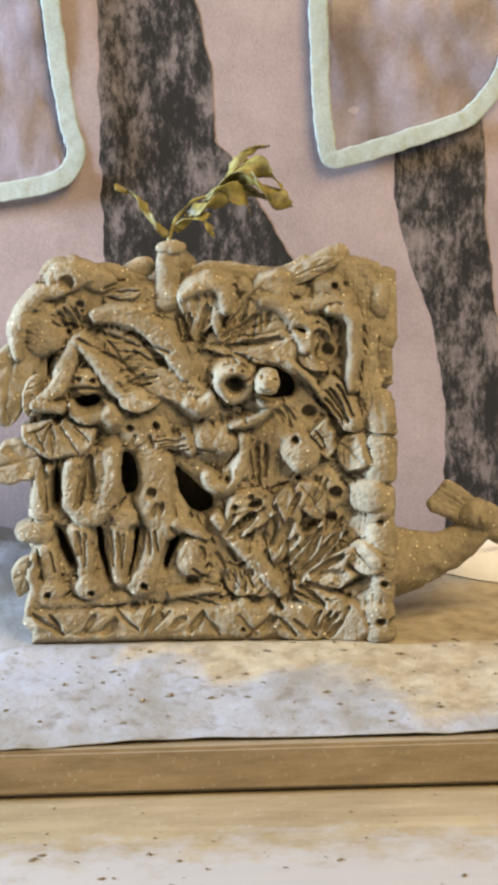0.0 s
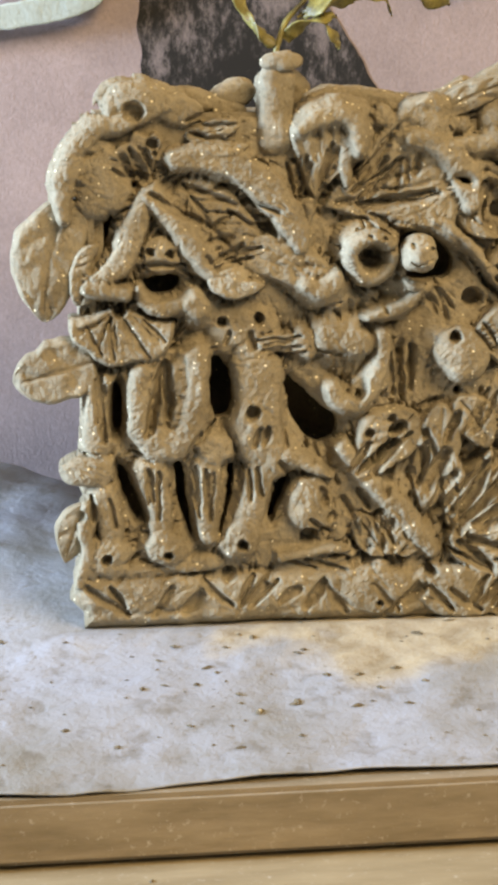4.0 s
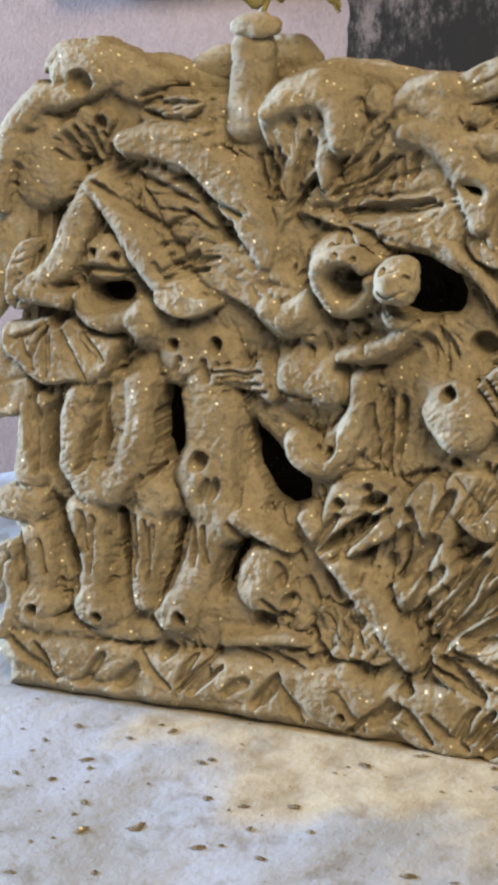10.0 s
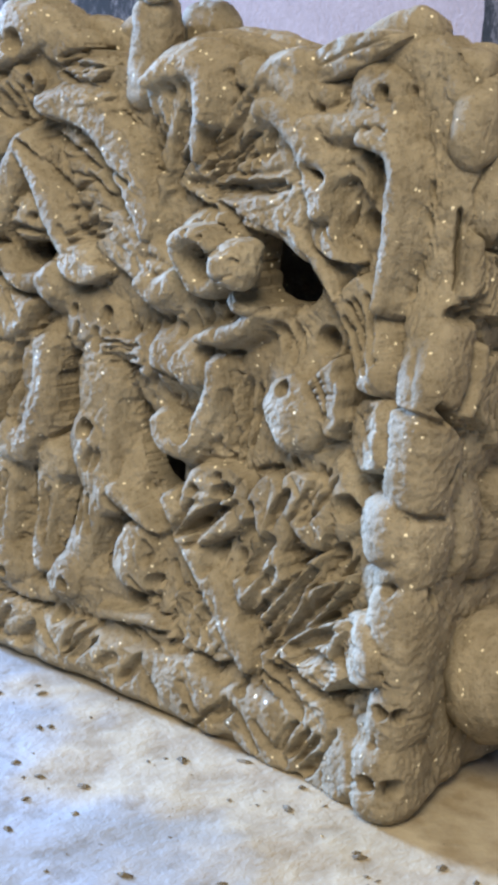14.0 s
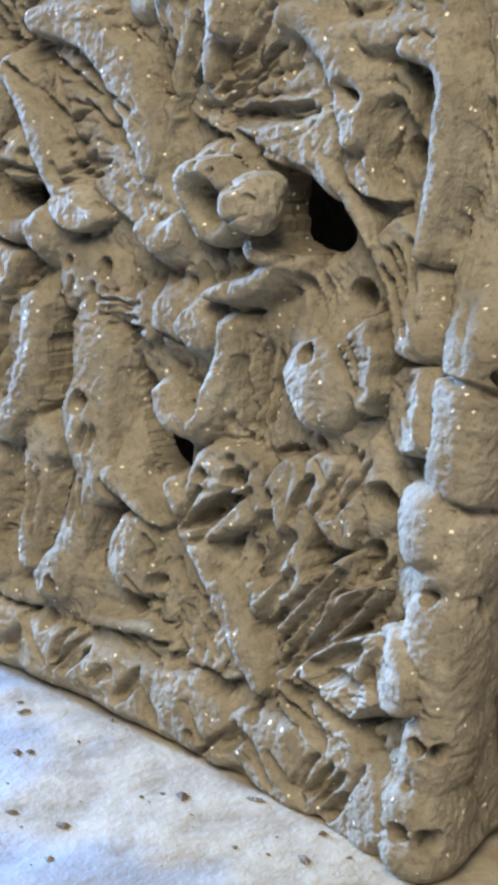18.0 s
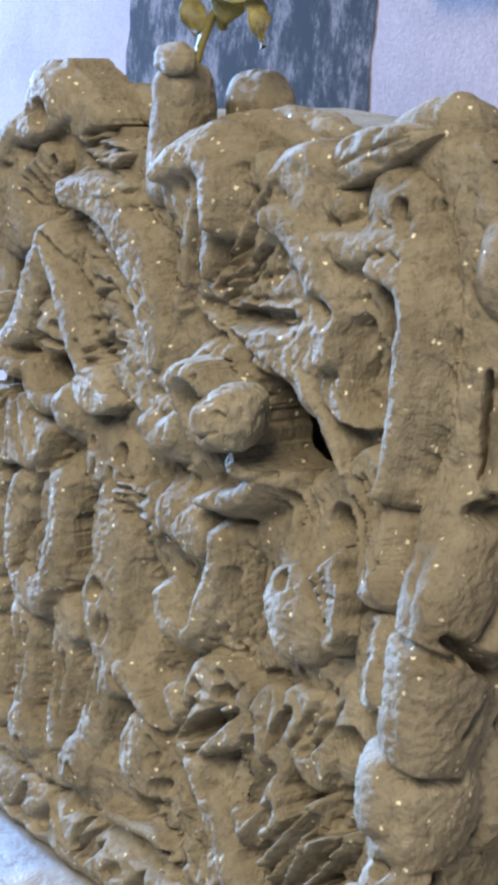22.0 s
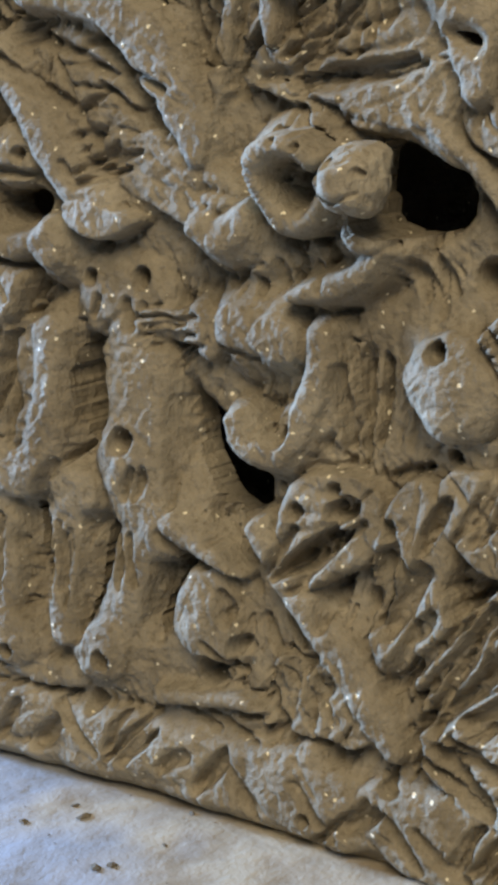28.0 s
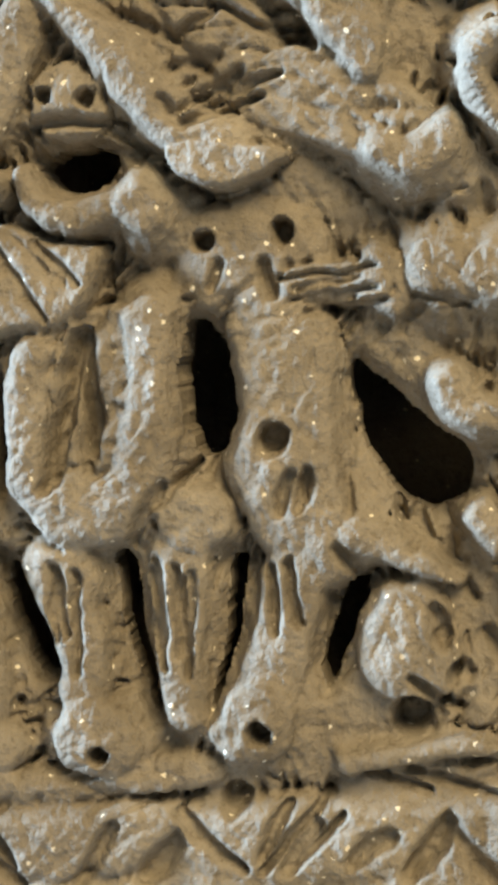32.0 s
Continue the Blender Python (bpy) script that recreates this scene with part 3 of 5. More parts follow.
def fan(name, u0, v0, u1, v1, width, h0, h1, veins=6, spread=45, camber=0.8, blend=1.2, label=""):
    """A fan-shaped leaf or gilled cap, scored from its root outwards."""
    length = math.hypot(u1 - u0, v1 - v0)
    m = length * 1.15 + 2
    w, U, V = window(u0 - m, u0 + m, v0 - m, v0 + m)
    a = np.arctan2(V - v0, U - u0) - math.atan2(v1 - v0, u1 - u0)
    t = np.degrees((a + np.pi) % (2 * np.pi) - np.pi) / spread
    k = np.clip(t, -1, 1)
    s = np.hypot(U - u0, V - v0) / (length * (1 - 0.13 * np.abs(k) ** 3) * (1 + 0.10 * fbm(k * 2.5 + COUNT[0], 0 * k, 0 * k, 1.2, 2, 8)))
    pressed_blade(name, w, s, t, h0, h1, veins, camber, 0.16, True, blend, label)


def blur(a, k, rounds=2):
    for _ in range(rounds):
        for axis in (0, 1):
            a = sum(np.roll(a, d, axis) for d in range(-k, k + 1)) / (2 * k + 1)
    return a


def finish_sheet(thick):
    """Tear, score and pierce the sheet, then part it into its pieces."""
    F = FIELD
    U, V, H, ID, step, lo = F["U"].copy(), F["V"].copy(), F["H"], F["ID"], F["step"], F["lo"]
    # clay thumbed up round the loose pieces set on the sheet
    filled = np.full(U.shape, -6.0)
    for u, v, h in WORKED:
        i, j = ((v - lo[1]) / step).astype(int), ((u - lo[0]) / step).astype(int)
        ok = (i >= 0) & (i < U.shape[0]) & (j >= 0) & (j < U.shape[1])
        np.maximum.at(filled, (i[ok], j[ok]), h[ok])
    soft = blur(np.clip(filled, -1, 7), int(1.4 / step))
    H = np.maximum(H, soft - 1.6)
    H = np.maximum(H, blur(H, int(2.6 / step)) - 2.6)
    H = H + 0.25 * np.clip(H - blur(H, int(1.6 / step)), -2, 2)
    # hollows stay torn and scratched, crests are smoothed by the thumb
    low = np.clip((blur(H, int(2.4 / step)) - H) / 1.8 + 0.06, 0, 1)
    gv, gu = np.gradient(H, step)
    lie = 1 / (1 + 0.25 * (gu**2 + gv**2))
    H = H + lie * (0.20 * fbm(U, V, 0 * U, 0.30, 3, 22) + 0.17 * fbm(U, V, 0 * U, 1.1, 2, 23))
    H = H + lie * low * (0.8 * fbm(U, V, 0 * U, 0.42, 3, 25) - 0.9 * np.clip(fbm(U, V, 0 * U, 0.55, 2, 34) - 0.15, 0, 1) * 2)
    H = H - 0.75 * (0.12 + low) * furrows(U, V, 0 * U, 60)
    H = H - (0.10 + 1.5 * low) * carve(U, V, SCORES, False)
    H = H - carve(U, V, GROOVES, True)
    rows, cols = U.shape
    f = grid_faces(rows, cols)
    keep_face = sheet_outline(U.ravel()[f].mean(1), V.ravel()[f].mean(1)) | ((ID.ravel()[f].min(1) > 0) & (H.ravel()[f].min(1) > 0.8))
    for poly in HOLES:
        fine = np.concatenate([a + (b - a) * np.linspace(0, 1, 14, endpoint=False)[:, None] for a, b in zip(poly, np.roll(poly, -1, axis=0))])
        ring = sum(np.roll(fine, k, axis=0) for k in range(-6, 7)) / 13
        ring = ring + 0.45 * np.stack([fbm(ring[:, 0], ring[:, 1], 0 * ring[:, 0], 0.4, 2, q) for q in (24, 29)], -1)
        near = (U > ring[:, 0].min() - 4) & (U < ring[:, 0].max() + 4) & (V > ring[:, 1].min() - 4) & (V < ring[:, 1].max() + 4)
        keep_face &= ~inside(U.ravel()[f].mean(1), V.ravel()[f].mean(1), ring)
        p = np.stack([U[near], V[near]], -1)
        d2 = ((p[:, None] - ring[None]) ** 2).sum(-1)
        q, d = ring[np.argmin(d2, axis=1)], np.sqrt(d2.min(1))
        # the lip is rounded over into the hole
        H[near] -= 3.0 * np.clip(1 - d / 2.6, 0, 1) ** 2
        p = np.where((d < 0.62 * step)[:, None], q, p)
        U[near], V[near] = p[:, 0], p[:, 1]
    f = f[keep_face]
    top = on_turn(U.ravel(), V.ravel(), H.ravel())
    grid = top.reshape(rows, cols, 3)
    N = np.cross(np.gradient(grid, axis=1), np.gradient(grid, axis=0)).reshape(-1, 3)
    N /= np.linalg.norm(N, axis=1)[:, None] + 1e-15
    owner = ID.ravel()[f[:, 0]]
    # slivers fall back to the wall
    for k, c in enumerate(np.bincount(owner, minlength=len(F["names"]))):
        if 0 < c < 60:
            owner[owner == k] = 0
    for k in np.unique(owner):
        g = f[owner == k]
        used, inv = np.unique(g, return_inverse=True)
        me = mesh(F["names"][k], top[used], inv.reshape(g.shape), CLAY)
        me.normals_split_custom_set_from_vertices([tuple(c) for c in N[used]])
        part(F["names"][k], me, house, F["labels"][k])
    # the thickness of the wall, at its edges and in its holes
    e = np.concatenate([f[:, [k, (k + 1) % 4]] for k in range(4)])
    key = np.sort(e, 1)
    key = key[:, 0].astype(np.int64) * rows * cols + key[:, 1]
    _, first, count = np.unique(key, return_index=True, return_counts=True)
    rim = e[first[count == 1]]
    used, inv = np.unique(rim, return_inverse=True)
    inv, n = inv.reshape(rim.shape), len(used)
    back = on_turn(U.ravel()[used], V.ravel()[used], 0 * used - thick)
    quads = np.stack([inv[:, 1], inv[:, 0], inv[:, 0] + n, inv[:, 1] + n], -1)
    part("wall_edge", mesh("wall_edge", np.concatenate([top[used], back]), quads, CLAY), house)


# holes through the front wall
hole([(47.2, 90.5), (51.8, 88.9), (54.8, 82.0), (55.0, 74.8), (52.5, 68.9), (47.5, 70.1), (46.5, 80.2)])
hole([(71.8, 83.5), (77.0, 79.5), (83.6, 72.7), (89.5, 68.7), (88.8, 63.0), (84.7, 59.9), (81.2, 60.0), (76.5, 64.6), (73.0, 70.8), (71.7, 77.9)])
hole([(25.7, 116.0), (38.5, 116.9), (37.9, 112.3), (32.7, 109.7), (27.6, 111.3)])
hole([(34.4, 55.9), (37.9, 56.2), (38.7, 43.4), (41.2, 29.9), (39.5, 31.2), (35.5, 43.5)])
hole([(52.7, 55.1), (55.3, 53.9), (53.9, 43.0), (50.1, 32.0), (49.0, 32.0), (51.7, 44.8)])
hole([(71.4, 51.0), (74.3, 49.9), (69.9, 40.4), (67.0, 33.3), (65.1, 34.6), (66.6, 41.7), (69.3, 48.3)])
hole([(110.2, 128.4), (117.2, 129.6), (123.9, 125.6), (128.5, 119.2), (127.1, 114.2), (118.9, 112.7), (111.1, 113.4), (108.2, 120.6)])
hole([(16.3, 135.9), (14.2, 131.9), (11.0, 121.8), (9.7, 118.8), (12.5, 121.3), (15.4, 128.9), (17.3, 135.6)])
hole([(16.6, 80.8), (18.5, 79.1), (18.9, 68.6), (17.1, 65.1), (15.2, 66.6), (15.8, 75.6)])
hole([(16.7, 54.9), (18.7, 54.2), (21.5, 45.6), (24.6, 37.5), (22.5, 36.3), (19.1, 43.0), (17.2, 49.3)])
hole([(126.0, 146.7), (131.7, 146.2), (132.3, 143.9), (128.7, 144.3)])
# eye and peg holes
pit(51.2, 101.0, 1.5, 4)
pit(63.1, 102.1, 1.5, 4)
pit(28.7, 124.2, 1.2, 3)
pit(34.8, 123.4, 1.2, 3)
pit(56.2, 28.5, 1.6, 5)
pit(32.0, 26.0, 1.4, 4)
pit(12.1, 24.8, 1.6, 4)
pit(30.0, 158.2, 1.7, 4)
pit(60.6, 71.7, 2.2, 4)
pit(52.1, 18.4, 2.1, 3)
pit(119.2, 17.2, 1.6, 5)
pit(101.9, 7.2, 1.1, 3)
pit(24.3, 168.1, 3.0, 3)
pit(78.9, 30.0, 2.8, 5)
pit(83.7, 42.3, 1.6, 3)
pit(98.4, 64.1, 1.4, 3)
pit(117.3, 64.0, 1.4, 3)
pit(18.3, 105.7, 2.0, 3)
pit(126.6, 95.4, 1.9, 5)
pit(128.5, 77.1, 1.4, 6)
pit(98.3, 63.7, 1.3, 3)
pit(105.9, 68.6, 1.3, 3)
pit(117.7, 62.8, 1.3, 3)
pit(133.5, 107.0, 3.3, 5)
pit(168.5, 11.0, 1.9, 5)
pit(168.5, 57.1, 1.5, 4)
pit(169.7, 28.5, 1.6, 4)
pit(145.0, 165.2, 1.6, 4)
pit(110.6, 125.6, 0.9, 1.6)
pit(116.6, 124.4, 0.9, 1.6)
groove(110.2, 120.9, 113.2, 119.6, 0.35, 0.6)
groove(113.2, 119.6, 117.0, 121.2, 0.35, 0.6)
pit(96.6, 130.0, 0.6, 1.5)
pit(101.3, 129.6, 0.6, 1.5)
pit(102.1, 127.6, 0.6, 1.5)
pit(104.5, 128.3, 0.6, 1.5)
pit(98.0, 128.4, 0.6, 1.5)
# scored lines of the plinth
groove(12.9, 16.0, 17.6, 8.7, 0.9, 2)
groove(5.6, 15.7, 18.8, 6.3, 1.1, 1.6)
groove(33.5, 14.8, 27.5, 6.0, 1.1, 1.6)
groove(42.9, 12.5, 37.9, 7.3, 1.6, 2.4)
groove(43.5, 16.3, 52.7, 8.3, 0.9, 1.5)
groove(59.9, 17.6, 55.7, 10.0, 0.9, 1.8)
groove(64.1, 14.8, 59.1, 8.1, 1.1, 1.6)
groove(74.7, 13.4, 68.6, 8.8, 1.1, 1.6)
groove(83.6, 14.5, 77.8, 7.5, 1.6, 2.4)
groove(84.3, 13.8, 90.3, 4.5, 1.1, 1.2)
groove(117.1, 12.2, 110.6, 7.5, 1.4, 2.4)
groove(119.2, 12.1, 126.4, 4.1, 1.1, 1.6)
groove(126.0, 11.0, 135.1, 3.8, 1.1, 1.4)
groove(99.2, 13.7, 108.1, 4.7, 0.9, 1.0)
groove(115.0, 13.1, 109.9, 7.6, 1.3, 2)
groove(147.6, 9.8, 142.1, 3.6, 1.3, 2.2)
groove(141.5, 11.7, 135.9, 6.2, 1.1, 1.6)
groove(136.9, 13.9, 132.9, 7.2, 1.1, 1.2)
groove(152.9, 16.7, 149.0, 10.1, 1.1, 1.6)
# scored lines between the figures
groove(31.5, 87.6, 26.2, 65.8, 0.9, 2.2)
groove(32.9, 88.8, 32.8, 68.8, 1.0, 1.6)
groove(33.3, 89.6, 35.7, 93.0, 1.4, 2)
groove(11.6, 86.6, 12.1, 64.1, 1.0, 2)
groove(17.1, 81.3, 16.2, 66.1, 2.1, 5)
groove(17.4, 55.2, 24.2, 38.3, 2.2, 4)
groove(26.3, 54.1, 27.5, 44.4, 0.9, 1.6)
groove(29.4, 53.1, 29.1, 38.1, 0.7, 1.4)
groove(45.0, 53.6, 45.7, 40.3, 0.9, 1.8)
groove(41.9, 54.6, 43.0, 38.6, 0.7, 1.4)
groove(47.6, 52.7, 46.6, 42.1, 0.7, 1.2)
groove(58.9, 52.4, 59.7, 43.5, 0.7, 1.4)
groove(61.6, 53.2, 62.3, 45.2, 0.7, 1.4)
groove(13.6, 44.8, 15.1, 35.9, 0.7, 1.4)
groove(53.5, 97.8, 51.7, 94.4, 0.7, 1.2)
groove(60.4, 97.7, 61.2, 92.5, 0.9, 1.5)
groove(64.7, 93.3, 74.2, 94.8, 0.7, 1.2)
groove(66.4, 91.5, 73.3, 91.9, 0.7, 1.2)
groove(62.6, 66.4, 60.8, 61.1, 1.0, 1.6)
groove(65.2, 66.3, 64.3, 61.9, 0.9, 1.4)
groove(70.6, 80.2, 71.3, 60.9, 0.9, 1.5)
groove(80.9, 60.6, 80.0, 55.4, 1.0, 2)
groove(83.5, 59.7, 84.9, 55.2, 1.0, 2)
groove(83.5, 55.3, 88.7, 47.2, 0.9, 1.6)
groove(68.6, 55.7, 73.8, 50.2, 0.9, 1.6)
groove(27.4, 120.0, 37.0, 120.3, 0.8, 1.8)
groove(24.8, 153.7, 28.3, 145.7, 1.2, 2)
groove(20.6, 153.8, 23.8, 147.4, 1.2, 2)
groove(17.2, 150.0, 25.5, 144.4, 0.8, 1.6)
groove(31.5, 153.2, 29.0, 145.7, 0.8, 1.6)
groove(29.6, 142.3, 39.6, 135.5, 1.0, 1.6)
groove(37.3, 145.6, 46.6, 142.9, 1.0, 1.6)
groove(46.6, 142.9, 56.7, 138.6, 0.8, 1.2)
groove(39.7, 136.3, 48.1, 131.7, 0.8, 1.5)
groove(41.0, 116.9, 46.0, 112.5, 0.7, 1)
groove(50.0, 144.1, 56.8, 144.3, 0.8, 1.4)
groove(48.1, 132.0, 54.9, 135.3, 0.8, 1.4)
groove(47.1, 126.9, 54.8, 128.5, 0.8, 1.3)
groove(53.0, 120.9, 59.9, 124.2, 1.0, 1.6)
groove(46.2, 122.7, 49.6, 118.4, 0.7, 1.2)
groove(67.2, 130.0, 68.5, 128.6, 1.0, 2)
groove(62.0, 152.8, 66.2, 150.2, 0.8, 1.6)
groove(106.1, 89.9, 107.2, 76.6, 0.9, 2.2)
groove(109.5, 90.3, 110.4, 74.1, 0.7, 2.4)
groove(113.3, 92.1, 112.9, 77.3, 0.8, 2.2)
groove(122.2, 109.3, 124.9, 101.1, 0.8, 1.8)
groove(118.6, 108.3, 121.1, 102.9, 0.8, 1.6)
groove(136.6, 77.5, 133.9, 63.6, 0.8, 1.6)
groove(92.7, 52.1, 98.5, 60.8, 1.0, 2)
groove(99.8, 50.8, 103.2, 58.8, 1.5, 2.2)
groove(105.2, 50.8, 104.0, 43.9, 1.3, 2.4)
groove(117.8, 45.9, 123.9, 57.1, 2.0, 3)
groove(112.9, 51.2, 112.3, 48.1, 1.2, 2)
groove(115.5, 72.1, 123.6, 74.8, 0.7, 1.5)
groove(97.0, 146.6, 105.4, 156.7, 1.1, 2.2)
groove(93.8, 151.3, 95.6, 145.8, 0.8, 1.6)
groove(87.4, 157.3, 84.9, 146.6, 0.8, 1.8)
groove(81.5, 137.2, 85.0, 143.8, 1.0, 1.6)
groove(88.3, 138.4, 97.4, 139.7, 0.8, 1.4)
groove(97.5, 136.9, 110.8, 139.0, 1.0, 1.2)
groove(99.6, 140.5, 101.6, 144.8, 1.0, 1.4)
groove(103.2, 143.5, 104.7, 147.8, 1.0, 1.4)
groove(108.6, 152.1, 108.0, 142.4, 0.8, 1.4)
groove(111.5, 152.3, 111.2, 145.4, 0.8, 1.4)
groove(115.8, 153.9, 113.6, 147.6, 1.0, 1.8)
groove(89.0, 155.9, 86.2, 150.9, 0.8, 1.5)
groove(80.1, 150.6, 77.2, 144.8, 1.1, 2.2)
groove(83.8, 105.1, 89.9, 107.1, 0.7, 1)
groove(93.0, 107.4, 93.5, 103.1, 0.7, 1.2)
groove(96.7, 109.1, 97.5, 103.5, 0.7, 1.2)
groove(103.5, 109.8, 104.1, 104.1, 0.7, 1.2)
groove(128.1, 30.0, 135.0, 39.9, 1.1, 2.6)
groove(128.0, 31.5, 124.8, 35.4, 0.9, 1.6)
groove(125.8, 31.1, 138.5, 53.6, 1.3, 2.8)
groove(129.4, 33.2, 148.7, 52.9, 1.4, 3)
groove(133.9, 33.1, 150.9, 41.7, 1.4, 2.6)
groove(124.2, 45.7, 126.9, 50.5, 1.0, 1.8)
groove(121.4, 40.8, 117.3, 34.2, 0.9, 1.4)
groove(128.3, 27.0, 139.3, 18.4, 1.3, 2.4)
groove(131.2, 29.0, 147.8, 22.9, 1.1, 2)
groove(134.7, 32.5, 151.4, 33.7, 1.1, 1.8)
groove(117.3, 34.2, 124.0, 48.6, 1.2, 1.8)
groove(115.8, 59.2, 117.8, 52.1, 0.9, 1.4)
groove(94.0, 33.7, 97.6, 25.1, 1.2, 1.8)
groove(97.8, 35.8, 97.5, 26.6, 1.2, 2)
groove(103.6, 30.6, 106.5, 34.8, 1.2, 2)
groove(100.2, 34.6, 103.2, 38.1, 1.0, 1.6)
groove(90.4, 42.2, 93.9, 35.2, 0.9, 1.6)
# loop-tool gouges over the whole front
groove(23.0, 156.0, 27.0, 146.0, 0.8, 2)
groove(28.0, 156.0, 30.0, 147.0, 0.8, 2)
groove(31.0, 155.0, 35.0, 149.0, 0.7, 1.8)
groove(21.0, 151.0, 25.0, 143.0, 0.7, 1.6)
groove(42.0, 161.0, 59.0, 158.0, 0.6, 1.4)
groove(41.0, 165.0, 50.0, 168.0, 0.6, 1.4)
groove(42.0, 163.0, 60.0, 164.0, 0.6, 1.2)
groove(49.0, 121.0, 58.0, 126.0, 0.8, 1.8)
groove(50.0, 119.0, 61.0, 122.0, 0.7, 1.8)
groove(54.0, 137.0, 67.0, 129.0, 0.6, 1.4)
groove(61.0, 140.0, 70.0, 136.0, 0.7, 1.6)
groove(55.0, 124.0, 64.0, 125.0, 0.7, 1.6)
groove(67.0, 134.0, 68.0, 129.0, 0.9, 2)
groove(73.0, 151.0, 75.0, 142.0, 0.7, 1.8)
groove(79.0, 153.0, 77.0, 142.0, 0.7, 1.8)
groove(86.0, 155.0, 83.0, 142.0, 0.7, 2)
groove(77.0, 153.0, 76.0, 145.0, 0.6, 1.4)
groove(94.0, 142.0, 107.0, 160.0, 0.7, 2)
groove(96.0, 140.0, 108.0, 152.0, 0.7, 2)
groove(97.0, 137.0, 120.0, 142.0, 0.8, 2.2)
groove(100.0, 146.0, 104.0, 156.0, 0.6, 1.6)
groove(20.0, 56.0, 23.0, 38.0, 0.7, 1.8)
groove(26.0, 52.0, 26.0, 43.0, 0.6, 1.4)
groove(41.0, 53.0, 42.0, 41.0, 0.6, 1.6)
groove(46.0, 52.0, 46.0, 37.0, 0.6, 1.6)
groove(59.0, 53.0, 59.0, 46.0, 0.6, 1.6)
groove(62.0, 54.0, 63.0, 45.0, 0.6, 1.4)
groove(8.0, 46.0, 8.0, 38.0, 0.7, 1.6)
groove(78.0, 62.0, 79.0, 57.0, 0.8, 2)
groove(81.0, 60.0, 82.0, 55.0, 0.8, 2)
groove(84.0, 62.0, 86.0, 52.0, 0.8, 2)
groove(65.0, 67.0, 65.0, 63.0, 0.9, 2)
groove(63.0, 95.0, 77.0, 96.0, 0.5, 1.2)
groove(64.0, 92.0, 77.0, 93.0, 0.5, 1.2)
groove(66.0, 90.0, 78.0, 91.0, 0.5, 1.2)
groove(13.0, 82.0, 14.0, 68.0, 0.7, 1.6)
groove(10.0, 84.0, 10.0, 70.0, 0.6, 1.2)
groove(8.0, 101.0, 12.0, 92.0, 0.5, 0.9)
groove(20.0, 103.0, 27.0, 91.0, 0.5, 0.9)
groove(26.0, 103.0, 33.0, 96.0, 0.5, 0.9)
groove(15.0, 104.0, 16.0, 90.0, 0.5, 0.9)
groove(96.0, 45.0, 99.0, 39.0, 0.9, 2)
groove(103.0, 34.0, 103.0, 25.0, 0.8, 2)
groove(83.0, 46.0, 84.0, 41.0, 1.2, 2)
groove(93.0, 33.0, 99.0, 26.0, 0.6, 1.4)
groove(78.0, 22.0, 91.0, 18.0, 0.6, 1.4)
groove(86.0, 23.0, 96.0, 25.0, 0.6, 1.4)
groove(123.0, 34.0, 143.0, 57.0, 0.8, 2.4)
groove(118.0, 34.0, 137.0, 54.0, 0.8, 2)
groove(138.0, 41.0, 149.0, 58.0, 0.8, 2.2)
groove(133.0, 33.0, 152.0, 42.0, 0.8, 2.4)
groove(129.0, 27.0, 148.0, 25.0, 0.8, 2)
groove(125.0, 25.0, 139.0, 17.0, 0.7, 1.8)
groove(147.0, 41.0, 138.0, 31.0, 0.6, 1.6)
groove(133.0, 66.0, 139.0, 77.0, 0.7, 1.8)
groove(135.0, 64.0, 142.0, 76.0, 0.6, 1.6)
groove(130.0, 63.0, 136.0, 74.0, 0.6, 1.4)
groove(95.0, 51.0, 110.0, 66.0, 0.8, 2)
groove(98.0, 49.0, 112.0, 64.0, 0.7, 1.8)
groove(105.0, 47.0, 108.0, 54.0, 0.7, 1.8)
groove(99.0, 36.0, 103.0, 27.0, 0.7, 1.8)
groove(102.0, 37.0, 107.0, 27.0, 0.7, 1.8)
groove(95.0, 32.0, 94.0, 24.0, 0.7, 1.6)
groove(92.0, 29.0, 99.0, 22.0, 0.6, 1.6)
groove(137.0, 7.0, 143.0, 15.0, 0.8, 2)
groove(140.0, 6.0, 146.0, 14.0, 0.8, 2)
groove(133.0, 6.0, 138.0, 15.0, 0.7, 1.8)
groove(56.0, 8.0, 66.0, 19.0, 0.7, 1.8)
groove(60.0, 8.0, 68.0, 16.0, 0.6, 1.6)
groove(104.0, 3.0, 111.0, 11.0, 0.7, 1.8)
groove(99.0, 143.0, 105.0, 153.0, 0.7, 2)
groove(101.0, 142.0, 110.0, 152.0, 0.7, 2)
groove(96.0, 138.0, 119.0, 142.0, 0.8, 2.4)
groove(98.0, 136.0, 122.0, 141.0, 0.6, 1.4)
groove(136.0, 115.0, 146.0, 104.0, 0.8, 2)
groove(141.0, 117.0, 151.0, 105.0, 0.8, 2)
groove(119.0, 109.0, 124.0, 102.0, 0.6, 1.6)
groove(122.0, 110.0, 127.0, 104.0, 0.6, 1.6)
groove(136.0, 100.0, 141.0, 92.0, 0.5, 1.2)
groove(133.0, 98.0, 138.0, 91.0, 0.5, 1.2)
groove(149.0, 80.0, 156.0, 75.0, 0.7, 1.6)
groove(148.0, 76.0, 153.0, 70.0, 0.6, 1.4)
groove(118.0, 63.0, 122.0, 52.0, 0.8, 2)
groove(79.0, 36.0, 86.0, 31.0, 0.7, 1.8)
groove(72.0, 22.0, 81.0, 19.0, 0.6, 1.4)
score(2300, 3, (4, 20), (164, 170))
score(260, 8, (164, 5), (235, 172))
score(120, 4, (4, 2), (172, 20))
